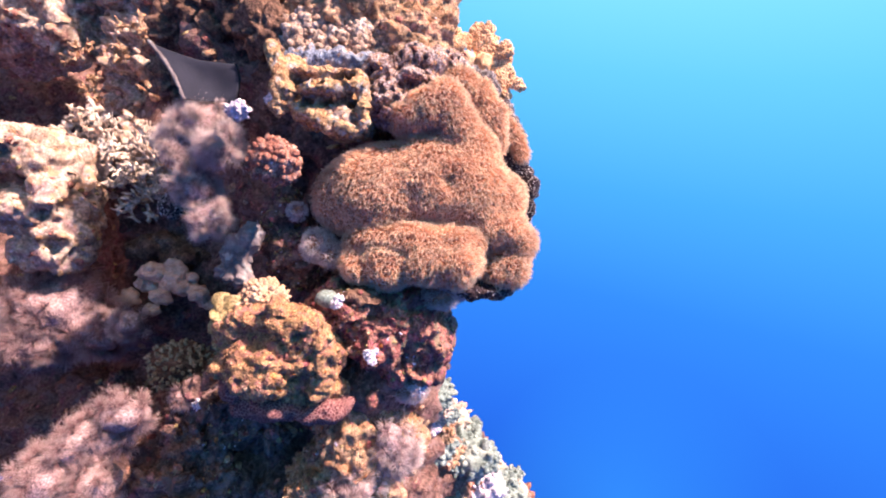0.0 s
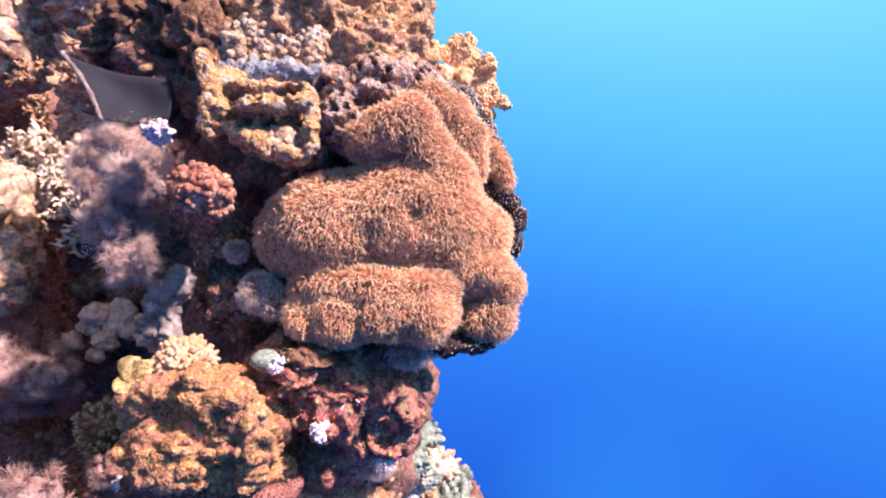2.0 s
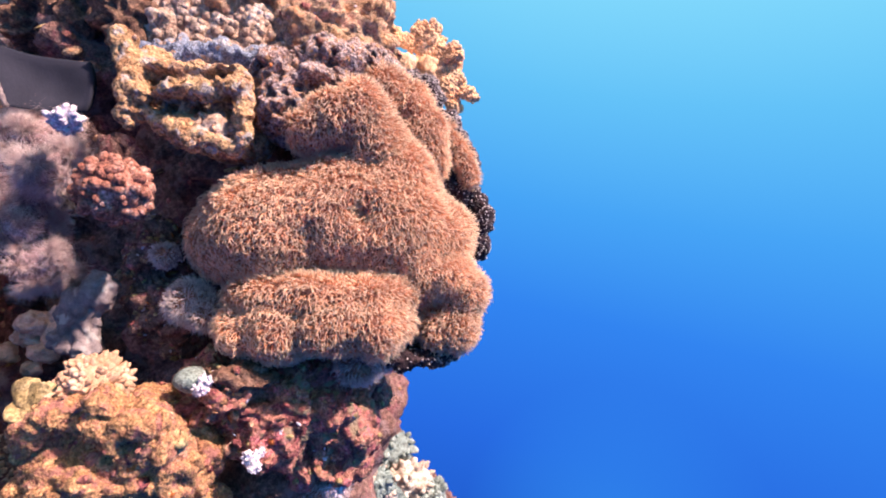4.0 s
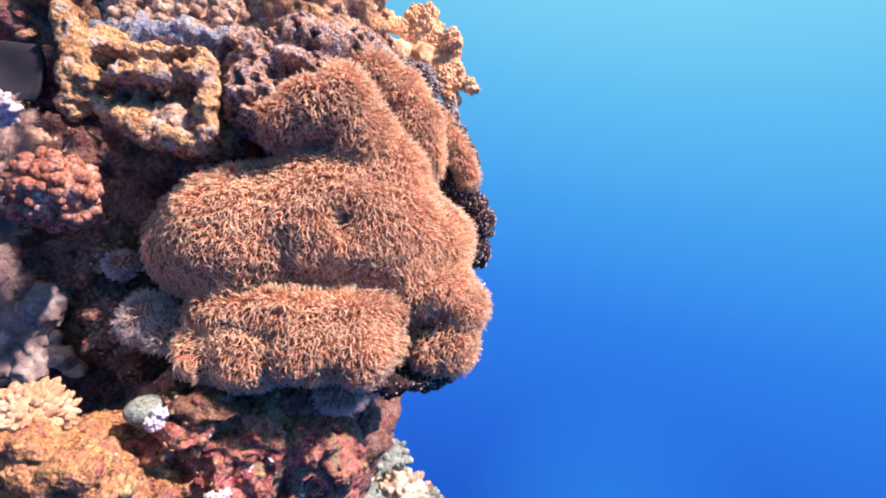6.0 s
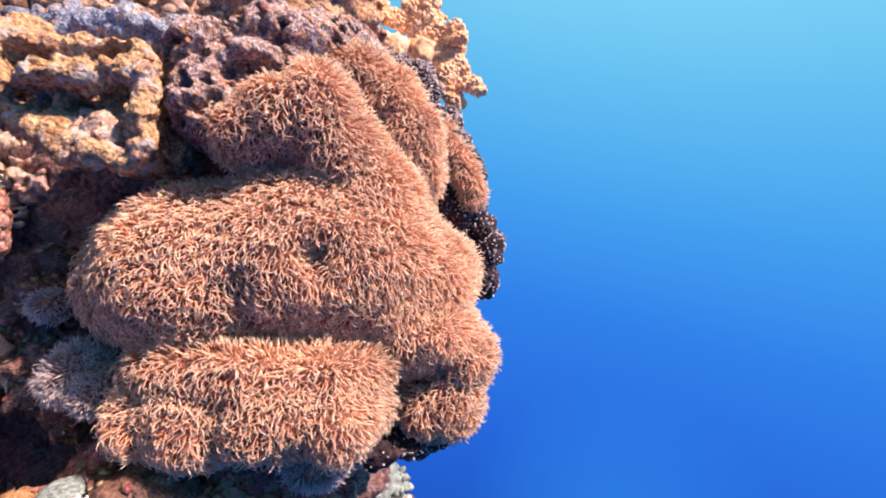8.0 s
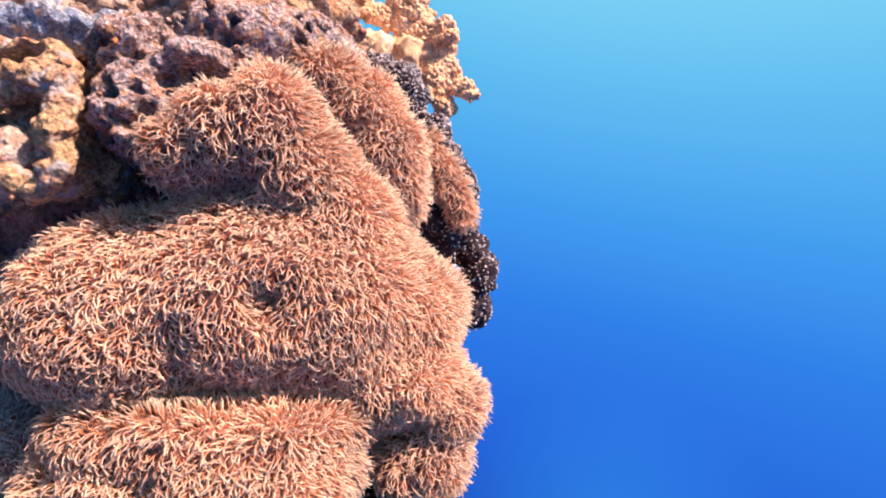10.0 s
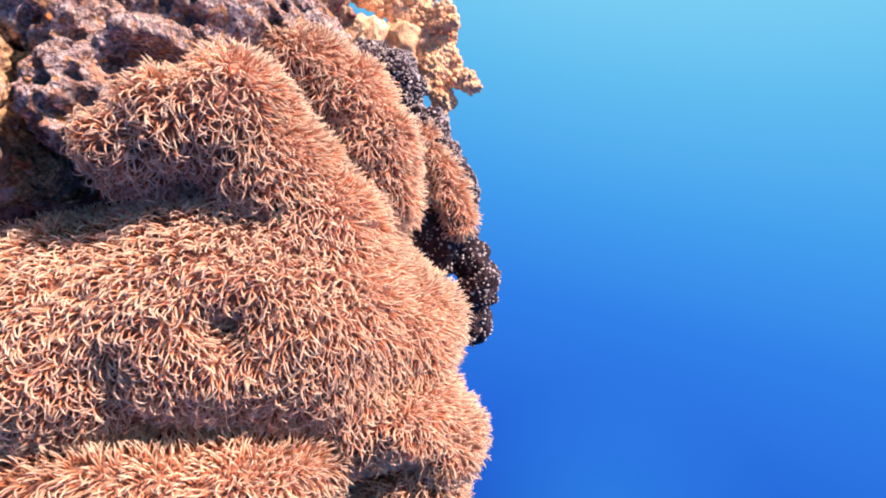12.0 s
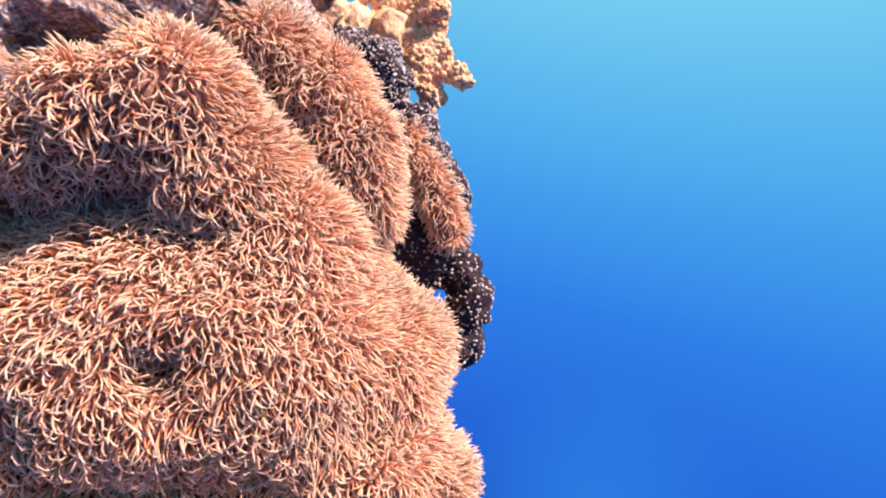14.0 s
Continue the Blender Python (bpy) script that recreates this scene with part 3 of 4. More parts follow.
rock("top_rock", "rough pale pink and orange coral rock above the soft coral", [((-0.10, 1.66, 0.66), (0.18, 0.22, 0.16)), ((-0.05, 1.74, 0.78), (0.10, 0.20, 0.16)), ((-0.30, 1.64, 0.76), (0.22, 0.22, 0.18)), ((-0.08, 1.56, 0.56), (0.13, 0.14, 0.09)), ((-0.18, 1.75, 0.86), (0.24, 0.26, 0.14)), ((0.0, 1.66, 0.63), (0.055, 0.14, 0.08))],
     M_ROCK_PALE, items=mixed(1.0, 2.0) + [("ochre_turf", M_TURF, "turf", 900, (0.0009, 0.009))], seed=2, holes=(60, 0.006, 0.022))
PORES = np.random.default_rng(303)
PORES = tuple((x, z, r, 0.02 + 3.0 * r) for x, z, r in zip(PORES.uniform(-0.21, 0.08, 70), PORES.uniform(0.36, 0.60, 70), PORES.uniform(0.0035, 0.0085, 70)))
rock("pitted_rock", "grey-pink coral rock full of dark holes", [((-0.145, 1.42, 0.43), (0.075, 0.12, 0.075)), ((-0.06, 1.50, 0.54), (0.12, 0.13, 0.08)), ((-0.17, 1.45, 0.50), (0.07, 0.13, 0.07)), ((-0.135, 1.40, 0.395), (0.050, 0.10, 0.045)), ((0.02, 1.56, 0.57), (0.085, 0.12, 0.06)), ((-0.150, 1.395, 0.412), (0.062, 0.095, 0.055)), ((-0.08, 1.42, 0.48), (0.07, 0.11, 0.05))],
     M_HOLEY, 0.0040, ((9, 0.014), (26, 0.008), (70, 0.004)), mixed(0.6, 0.3), 3, cracks=((30, 0.003),), melt=2,
     bores=((-0.127, 0.397, 0.0165, 0.085), (-0.078, 0.462, 0.020, 0.075), (-0.038, 0.458, 0.012, 0.06), (-0.158, 0.432, 0.009, 0.05), (-0.166, 0.392, 0.008, 0.05), (-0.122, 0.368, 0.009, 0.05), (-0.050, 0.525, 0.010, 0.06), (-0.19, 0.50, 0.012, 0.06), (0.02, 0.515, 0.017, 0.06), (-0.12, 0.515, 0.009, 0.05)) + PORES)
rock("ochre_rock", "yellow-ochre coral rock with a ridged face and hollows", [((-0.31, 1.365, 0.462), (0.095, 0.065, 0.030)), ((-0.31, 1.355, 0.39), (0.095, 0.060, 0.050)), ((-0.32, 1.42, 0.43), (0.12, 0.11, 0.075)), ((-0.42, 1.42, 0.49), (0.05, 0.12, 0.07)), ((-0.27, 1.41, 0.36), (0.075, 0.10, 0.045)), ((-0.36, 1.40, 0.385), (0.06, 0.10, 0.04))]
     + chain([(-0.46, 1.31, 0.54), (-0.435, 1.30, 0.46), (-0.44, 1.31, 0.38)], 0.024) + chain([(-0.42, 1.30, 0.435), (-0.31, 1.275, 0.435), (-0.215, 1.285, 0.44)], 0.021) + chain([(-0.21, 1.30, 0.46), (-0.205, 1.29, 0.38), (-0.205, 1.285, 0.34), (-0.222, 1.285, 0.315)], 0.020)
     + chain([(-0.40, 1.32, 0.39), (-0.35, 1.295, 0.365), (-0.30, 1.29, 0.335), (-0.25, 1.285, 0.325)], 0.022) + chain([(-0.40, 1.31, 0.48), (-0.30, 1.32, 0.49), (-0.22, 1.31, 0.475)], 0.016),
     M_OCHRE, 0.005, ((12, 0.008), (30, 0.008), (75, 0.005)), [("ochre_turf", M_TURF, "turf", 1100, (0.0008, 0.005)), ("pale_crust", M_ROCK_PALE, "lumps", 60, (0.004, 0.010)), ("red_turf", M_TURF_RED, "turf", 400, (0.0008, 0.006))], 4,
     cracks=((18, 0.005),), melt=2, holes=(22, 0.004, 0.010), bores=((-0.272, 0.392, 0.036, 0.022), (-0.243, 0.404, 0.011, 0.07), (-0.310, 0.404, 0.013, 0.05), (-0.27, 0.468, 0.014, 0.09), (-0.245, 0.470, 0.012, 0.07), (-0.324, 0.446, 0.013, 0.07), (-0.385, 0.462, 0.022, 0.05), (-0.365, 0.405, 0.016, 0.05), (-0.22, 0.348, 0.012, 0.03)))
rock("pale_hollow", "pale chalky hollow in the ochre rock", [((-0.258, 1.325, 0.362), (0.046, 0.05, 0.034)), ((-0.295, 1.332, 0.374), (0.038, 0.045, 0.028))], M_CHALK, 0.0055, ((14, 0.008), (40, 0.008)), mixed(0.6, 0.3), 16, holes=(14, 0.004, 0.008))
rock("ochre_boulder", "ochre coral boulder with an arched ridge and red net crust", [((-0.44, 1.245, -0.305), (0.115, 0.10, 0.085)), ((-0.44, 1.275, -0.265), (0.115, 0.085, 0.10)), ((-0.36, 1.27, -0.24), (0.07, 0.08, 0.06)), ((-0.41, 1.34, -0.29), (0.15, 0.13, 0.13)), ((-0.40, 1.36, -0.40), (0.14, 0.11, 0.06)), ((-0.50, 1.32, -0.33), (0.09, 0.10, 0.10))]
     + chain([(-0.55, 1.25, -0.32), (-0.535, 1.23, -0.23), (-0.49, 1.21, -0.175), (-0.40, 1.19, -0.165), (-0.32, 1.20, -0.20), (-0.29, 1.225, -0.27), (-0.31, 1.24, -0.35)], 0.040) + chain([(-0.36, 1.21, -0.26), (-0.31, 1.22, -0.30)], 0.03) + chain([(-0.50, 1.23, -0.27), (-0.47, 1.24, -0.31)], 0.035),
     M_ORANGE, 0.0055, ((10, 0.018), (26, 0.011), (70, 0.005)), [("ochre_turf", M_TURF, "turf", 3200, (0.0008, 0.0075)), ("pale_crust", M_ROCK_PALE, "lumps", 30, (0.004, 0.010)), ("red_crust", M_ROCK_RED, "lumps", 50, (0.004, 0.012)), ("red_turf", M_TURF_RED, "turf", 900, (0.0009, 0.008)), ("leaf_growth", M_OLIVE, "plates", 14, (0.006, 0.012)), ("rust_sponge", M_RUST, "lumps", 20, (0.004, 0.010))], 5,
     cracks=((14, 0.014),), melt=2, holes=(26, 0.004, 0.016), dents=(((-0.362, 1.20, -0.345), 0.032, 0.07), ((-0.405, 1.19, -0.215), 0.016, 0.035), ((-0.355, 1.19, -0.205), 0.013, 0.05), ((-0.46, 1.20, -0.30), 0.018, 0.03)))
rock("red_net_crust", "rounded ledge covered by a reddish net-like crust", [((-0.44, 1.36, -0.43), (0.15, 0.12, 0.045)), ((-0.34, 1.36, -0.44), (0.09, 0.11, 0.045)), ((-0.55, 1.33, -0.36), (0.05, 0.08, 0.07))], M_NET, 0.006, ((9, 0.02), (24, 0.010)), (), 15, cracks=())
rock("red_rock_face", "reddish algae-covered rock under the soft coral", [((-0.16, 1.52, -0.22), (0.17, 0.21, 0.13)), ((-0.27, 1.42, -0.19), (0.12, 0.15, 0.09)), ((-0.05, 1.60, -0.26), (0.09, 0.20, 0.14)), ((-0.09, 1.56, -0.37), (0.09, 0.14, 0.07)), ((-0.20, 1.44, -0.28), (0.09, 0.14, 0.06))],
     M_ROCK_RED, 0.007, ((9, 0.030), (24, 0.018), (70, 0.006)), mixed(1.0, 2.4), 6, cracks=((9, 0.03), (22, 0.014)), holes=(34, 0.004, 0.010))
rock("pink_rock", "rounded pink algae-crusted rock under the soft coral", [((-0.09, 1.50, -0.335), (0.055, 0.06, 0.042)), ((-0.12, 1.52, -0.31), (0.04, 0.06, 0.035))], M_PINK, 0.006, ((14, 0.012), (34, 0.010), (80, 0.006)), mixed(0.7, 0.5), 17)
rock("red_net_crust", "patch of reddish net-like crust in the hollow boulder", [((-0.350, 1.245, -0.298), (0.040, 0.03, 0.026)), ((-0.385, 1.25, -0.285), (0.03, 0.03, 0.022))], M_NET, 0.005, ((14, 0.010),), (), 18, cracks=())
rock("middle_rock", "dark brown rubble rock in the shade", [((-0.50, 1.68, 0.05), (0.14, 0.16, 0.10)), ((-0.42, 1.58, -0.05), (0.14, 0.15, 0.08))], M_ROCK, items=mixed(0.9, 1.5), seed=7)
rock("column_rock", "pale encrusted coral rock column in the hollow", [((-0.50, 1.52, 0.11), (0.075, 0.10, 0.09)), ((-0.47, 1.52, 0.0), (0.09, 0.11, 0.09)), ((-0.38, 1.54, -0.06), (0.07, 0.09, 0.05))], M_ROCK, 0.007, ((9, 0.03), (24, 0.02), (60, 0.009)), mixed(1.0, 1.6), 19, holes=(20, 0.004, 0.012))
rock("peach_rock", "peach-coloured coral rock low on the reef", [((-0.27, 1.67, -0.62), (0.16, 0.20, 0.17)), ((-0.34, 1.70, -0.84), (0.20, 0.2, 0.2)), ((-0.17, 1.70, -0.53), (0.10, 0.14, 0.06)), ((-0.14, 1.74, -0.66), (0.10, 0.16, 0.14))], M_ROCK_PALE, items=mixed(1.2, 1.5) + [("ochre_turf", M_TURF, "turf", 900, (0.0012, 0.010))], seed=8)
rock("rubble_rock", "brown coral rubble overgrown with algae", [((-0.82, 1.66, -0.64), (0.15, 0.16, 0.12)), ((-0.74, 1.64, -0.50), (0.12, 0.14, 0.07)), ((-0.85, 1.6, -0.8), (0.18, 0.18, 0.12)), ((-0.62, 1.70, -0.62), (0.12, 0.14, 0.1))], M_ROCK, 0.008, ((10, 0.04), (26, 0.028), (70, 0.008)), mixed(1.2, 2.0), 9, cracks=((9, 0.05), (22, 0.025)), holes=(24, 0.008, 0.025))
rock("left_boulder", "sunlit pale coral boulder with pink crusts and hollows", [((-1.82, 2.06, 0.43), (0.20, 0.22, 0.12)), ((-1.66, 2.06, 0.36), (0.11, 0.18, 0.13)), ((-1.62, 2.05, 0.20), (0.105, 0.18, 0.17)), ((-1.80, 2.04, 0.16), (0.20, 0.18, 0.11)), ((-1.60, 2.03, 0.02), (0.09, 0.15, 0.12)), ((-1.76, 2.08, -0.02), (0.12, 0.14, 0.08))],
     M_CHALK, 0.011, ((5, 0.04), (15, 0.024), (45, 0.007)), mixed(1.2, 1.5), 10, cracks=((4, 0.03),), melt=2, holes=(9, 0.012, 0.035), dents=(((-1.70, 1.86, 0.26), 0.06, 0.08), ((-1.78, 1.86, 0.03), 0.07, 0.10)))
# The lump at z 1.62 is out of view, added with the slope's top to shade the cave.
rock("shelf_rock", "overhanging shelf of sunlit coral rock", chain([(-2.55, 2.66, 1.30), (-2.30, 2.63, 1.24), (-2.10, 2.62, 1.12)], 0.10) + [((-2.35, 2.90, 1.62), (0.42, 0.36, 0.30)), ((-2.30, 2.80, 1.38), (0.30, 0.30, 0.16)), ((-2.12, 2.75, 1.24), (0.10, 0.22, 0.12)), ((-2.6, 2.9, 1.30), (0.4, 0.4, 0.22))],
     M_CHALK, 0.013, ((6, 0.04), (16, 0.03), (50, 0.010)), mixed(1.5, 1.5), 12, cracks=((6, 0.03),), holes=(16, 0.015, 0.03))
# First lump rises out of view: added to shade the cave and close the corner.
rock("slope_rock", "sunlit slope of broken coral rubble", [((-1.50, 2.74, 1.55), (0.50, 0.34, 0.42)), ((-1.58, 2.70, 0.98), (0.30, 0.28, 0.36)), ((-1.20, 2.65, 1.10), (0.32, 0.30, 0.45)), ((-1.45, 2.62, 0.50), (0.36, 0.3, 0.22))], M_CHALK, 0.011, ((7, 0.07), (18, 0.055), (45, 0.02)), mixed(1.5, 2.0), 13, cracks=((5, 0.07), (12, 0.04)))
rock("brown_ledge", "smooth light-brown rock ledge in the hollow", [((-1.42, 2.40, 0.0), (0.17, 0.15, 0.085)), ((-1.28, 2.38, -0.05), (0.12, 0.14, 0.075))], M_BROWN, 0.011, ((8, 0.03), (40, 0.005)), seed=14)
rock("ledge_lump", "pale grey-green smooth coral lump", [((-0.30, 1.30, -0.135), (0.035, 0.045, 0.024)), ((-0.275, 1.31, -0.145), (0.03, 0.04, 0.02))], M_TEAL, 0.006, ((14, 0.006),), seed=110, cracks=())
rock("brown_ledge", "flat brown coral ledge under the soft coral", [((-0.24, 1.36, -0.125), (0.09, 0.09, 0.022)), ((-0.19, 1.34, -0.145), (0.05, 0.07, 0.02))], M_BROWN, 0.006, ((12, 0.012),), mixed(0.7, 0.4), 111)


# ---- the large soft coral ----
LOBES = {
    "main_lobe": ([((-0.17, 1.475, 0.165), (0.195, 0.20, 0.14)), ((-0.27, 1.46, 0.15), (0.105, 0.14, 0.11)), ((-0.02, 1.485, 0.20), (0.185, 0.20, 0.15)), ((0.08, 1.52, 0.17), (0.14, 0.195, 0.14)), ((0.16, 1.55, 0.15), (0.10, 0.16, 0.10)),
                   ((0.206, 1.555, 0.165), (0.064, 0.10, 0.062)), ((0.02, 1.49, 0.33), (0.080, 0.15, 0.085)), ((0.085, 1.50, 0.285), (0.090, 0.16, 0.095)), ((0.15, 1.50, 0.07), (0.08, 0.13, 0.07))],
                  facing(1.68, 0.0), (((0.033, 1.285, 0.189), 0.034, 0.115), ((-0.14, 1.27, 0.29), 0.03, 0.010)), 24, 0.009),
    "lower_lobe": ([((-0.215, 1.40, -0.045), (0.072, 0.115, 0.052)), ((-0.145, 1.375, -0.04), (0.082, 0.115, 0.072)), ((-0.03, 1.365, -0.03), (0.085, 0.112, 0.070)), ((0.052, 1.38, -0.038), (0.066, 0.108, 0.070)), ((-0.07, 1.39, 0.024), (0.20, 0.12, 0.045))],
                   facing(1.56), (((-0.088, 1.27, -0.11), 0.030, 0.065), ((0.012, 1.28, -0.115), 0.024, 0.05), ((-0.19, 1.29, -0.10), 0.020, 0.03)), 9, 0.010),
    "corner_lobe": ([((0.243, 1.50, 0.022), (0.050, 0.09, 0.040)), ((0.19, 1.48, 0.062), (0.070, 0.105, 0.052)), ((0.217, 1.50, -0.050), (0.048, 0.085, 0.060)), ((0.174, 1.49, -0.064), (0.034, 0.07, 0.042)), ((0.24, 1.53, -0.02), (0.032, 0.07, 0.07))],
                    facing(1.62), (((0.178, 1.41, -0.012), 0.022, 0.05),), 4, 0.008),
    "top_lobe": ([((-0.085, 1.375, 0.366), (0.052, 0.095, 0.036)), ((-0.035, 1.38, 0.390), (0.062, 0.10, 0.054)), ((0.014, 1.395, 0.410), (0.054, 0.105, 0.070)), ((0.045, 1.43, 0.35), (0.06, 0.11, 0.075))],
                 facing(1.58, 0.24), (), 6, 0.010),
    "side_lobe": ([((0.056, 1.51, 0.498), (0.062, 0.095, 0.058)), ((0.113, 1.51, 0.455), (0.056, 0.085, 0.070)), ((0.150, 1.515, 0.395), (0.045, 0.08, 0.070)), ((0.178, 1.52, 0.342), (0.024, 0.055, 0.036))],
                  facing(1.64), (((0.098, 1.42, 0.425), 0.026, 0.06),), 4, 0.009),
    "hind_lobe": (chain([(0.200, 1.62, 0.445), (0.232, 1.62, 0.395), (0.260, 1.62, 0.34), (0.266, 1.62, 0.318)], 0.020), facing(1.68), (), 3, 0.008),
}


def buried(name, p):
    """True for places that lie inside one of the other lobes."""
    out = np.zeros(len(p), bool)
    for other, (ells, *_) in LOBES.items():
        if other != name:
            for c, r in ells:
                out |= (((p - np.array(c)) / (np.array(r) * 0.93)) ** 2).sum(axis=1) < 1
    return out


def soft_lobe(root, rng, name):
    """One bulging lobe of the colony with its coat of hooked tentacles."""
    ells, keep, dents, melt, swell = LOBES[name]
    body = lump(name, ells, 0.009, ((5, swell), (12, swell * 0.8), (34, 0.005)), dents=dents, melt=melt)

    def sparse(c, n):
        w = keep(c, n).astype(np.float64)
        for d, r, a in dents:
            w *= 1 - 0.97 * np.exp(-((c - np.array(d))[:, [0, 2]] ** 2).sum(axis=1) / (0.9 * r * r))
        return w
    p, n = sample(body, 40000 if name == "main_lobe" else 16000, rng, sparse)
    _, first = np.unique(np.floor(p / 0.0088), axis=0, return_index=True)
    p, n = p[first], n[first]
    out = ~buried(name, p)
    p, n = p[out], n[out]
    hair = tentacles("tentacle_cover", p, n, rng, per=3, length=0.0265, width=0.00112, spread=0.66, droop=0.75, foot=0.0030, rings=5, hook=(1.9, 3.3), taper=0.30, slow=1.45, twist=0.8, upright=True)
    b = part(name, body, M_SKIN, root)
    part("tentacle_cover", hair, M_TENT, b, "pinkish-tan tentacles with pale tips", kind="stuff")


def big_soft_coral():
    rng = np.random.default_rng(21)
    root = empty("soft_coral", (-0.02, 1.5, -0.08), "large pinkish-tan soft coral colony of bulging lobes covered in tentacles", "soft coral")
    for name in LOBES:
        soft_lobe(root, rng, name)


big_soft_coral()


# ---- smaller corals ----
def tuft(name, label, ells, material, polyps, seed, skin=M_SKIN, group="", category="soft coral", shaggy=0.0, **kw):
    rng = np.random.default_rng(seed)
    at = np.mean([c for c, r in ells], axis=0)
    root = empty(name, at, label, category, group)
    body = lump("stalk", ells, max(0.006, min(ells[0][1]) * 0.14), ((14, 0.010), (7, max(ells[0][1]) * shaggy)))
    p, n = sample(body, polyps, rng, facing())
    hair = tentacles("polyp_cover", p, n, rng, **kw)
    part("stalk", body, skin, root)
    part("polyp_cover", hair, material, root, kind="stuff")
    return root


tuft("hanging_soft_coral", "small grey soft coral tuft hanging under the colony", [((0.00, 1.44, -0.135), (0.05, 0.06, 0.035)), ((0.04, 1.46, -0.12), (0.03, 0.05, 0.03))], M_TENT_GREY, 420, 31, length=0.022)
tuft("grey_soft_coral", "small grey soft coral beside the large colony", [((-0.352, 1.39, 0.010), (0.036, 0.05, 0.038)), ((-0.315, 1.39, -0.018), (0.03, 0.05, 0.028))], M_TENT_GREY, 420, 32, length=0.022)
tuft("grey_soft_coral", "small grey soft coral tuft on shaded rock", [((-0.420, 1.42, 0.112), (0.024, 0.03, 0.020))], M_TENT_GREY, 120, 33, length=0.016)
tuft("white_frilled_coral", "pale pink frilled soft coral on a ledge", [((-0.095, 1.54, -0.43), (0.05, 0.06, 0.045))], M_XENIA, 300, 39, length=0.025)


def soft_bush(name, label, ells, material, heads, seed, group, size=(0.030, 0.045), rays=26):
    """A soft coral of many feathery heads, each a rosette of thin rays on a fleshy base."""
    rng = np.random.default_rng(seed)
    at = np.mean([c for c, r in ells], axis=0)
    root = empty(name, at, label, "soft coral", group)
    body = lump("base", ells, 0.012, ((14, 0.012), (7, 0.03)))
    p, n = sample(body, heads * 30, rng, facing())
    gap = size[0] * 1.15
    _, first = np.unique(np.floor(p / gap), axis=0, return_index=True)
    first = rng.permutation(first)[:heads]
    part("base", body, M_MAUVE, root)
    for q, m in zip(p[first], n[first]):
        s = rng.uniform(*size)
        v = unit(rng.normal(size=(rays, 3)) + m * 0.9)
        me = tentacles("head", q + v * s * 0.25 + m * s * 0.2, v, rng, per=4, length=s, width=s * 0.014, spread=0.5, droop=0.12, foot=0.001, rings=2)
        part("head", me, material, root)


def staghorn(at, label, seed, stems, reach, radius, material=M_WHITE, name="staghorn_coral", depth=4, up=(0, -0.45, 0.8), spread=0.45, group=""):
    """Stems that fan out of one foot and fork."""
    rng = np.random.default_rng(seed)
    root = empty(name, at, label, "coral", group)
    foot = Vector(at) - Vector(up) * reach * 0.25
    part("foot", lump("foot", [(tuple(foot), (reach * 0.22,) * 3)], reach * 0.06, ((20, reach * 0.06),)), M_ROCK_PALE, root)
    for _ in range(stems):
        segs = []
        way = Vector(up) + Vector(rng.normal(0, 0.75, 3))
        grow(foot, way, reach * rng.uniform(0.42, 0.62), radius, depth, spread, segs, rng)
        part("branch", fused("branch", tubes("branch", segs), radius * 0.66), material, root)
    return root


PALE, PINK = "pale lilac-grey soft coral with feathery rosette heads", "dusky pink soft coral bush with fluffy heads"
soft_bush("pale_soft_coral", PALE, [((-0.735, 1.45, 0.375), (0.055, 0.065, 0.055)), ((-0.775, 1.45, 0.305), (0.050, 0.065, 0.055))], M_XENIA, 62, 34, "pale soft corals", (0.027, 0.038), 40)
soft_bush("pale_soft_coral", PALE, [((-0.632, 1.37, 0.288), (0.034, 0.04, 0.034))], M_XENIA, 20, 35, "pale soft corals", (0.036, 0.048), 56)
soft_bush("pale_soft_coral", PALE, [((-0.725, 1.41, 0.19), (0.045, 0.055, 0.055)), ((-0.69, 1.43, 0.10), (0.05, 0.05, 0.06))], M_XENIA, 34, 36, "pale soft corals", (0.027, 0.038), 40)
soft_bush("pink_soft_coral", PINK, [((-1.72, 2.14, -0.26), (0.18, 0.15, 0.12)), ((-1.53, 2.14, -0.36), (0.12, 0.13, 0.10)), ((-1.80, 2.14, -0.42), (0.15, 0.13, 0.09))], M_PINKSOFT, 110, 37, "pink soft corals", (0.040, 0.062))
soft_bush("pink_soft_coral", PINK, [((-1.09, 1.48, -0.60), (0.08, 0.08, 0.06)), ((-0.98, 1.49, -0.52), (0.055, 0.07, 0.045)), ((-1.19, 1.44, -0.70), (0.08, 0.08, 0.06)), ((-1.03, 1.44, -0.71), (0.06, 0.06, 0.045))], M_PINKSOFT, 90, 38, "pink soft corals", (0.032, 0.046))
soft_bush("pink_soft_coral", "small pale soft coral clump among rubble", [((-0.86, 1.60, -0.50), (0.04, 0.05, 0.03))], M_PINKSOFT, 12, 40, "pink soft corals", (0.026, 0.036))
soft_bush("pink_soft_coral", "small pale soft coral clump among rubble", [((-1.22, 1.86, -0.30), (0.05, 0.05, 0.04))], M_XENIA, 12, 41, "pink soft corals", (0.03, 0.04))
soft_bush("white_soft_coral", "white fluffy soft coral low on the reef", [((-0.17, 1.53, -0.60), (0.045, 0.05, 0.05)), ((-0.12, 1.57, -0.67), (0.045, 0.05, 0.05))], M_XENIA, 26, 42, "", (0.03, 0.045))
soft_bush("white_soft_coral", "white fluffy soft coral low on the reef", [((-0.27, 1.53, -0.76), (0.07, 0.06, 0.045))], M_XENIA, 26, 43, "", (0.03, 0.045))


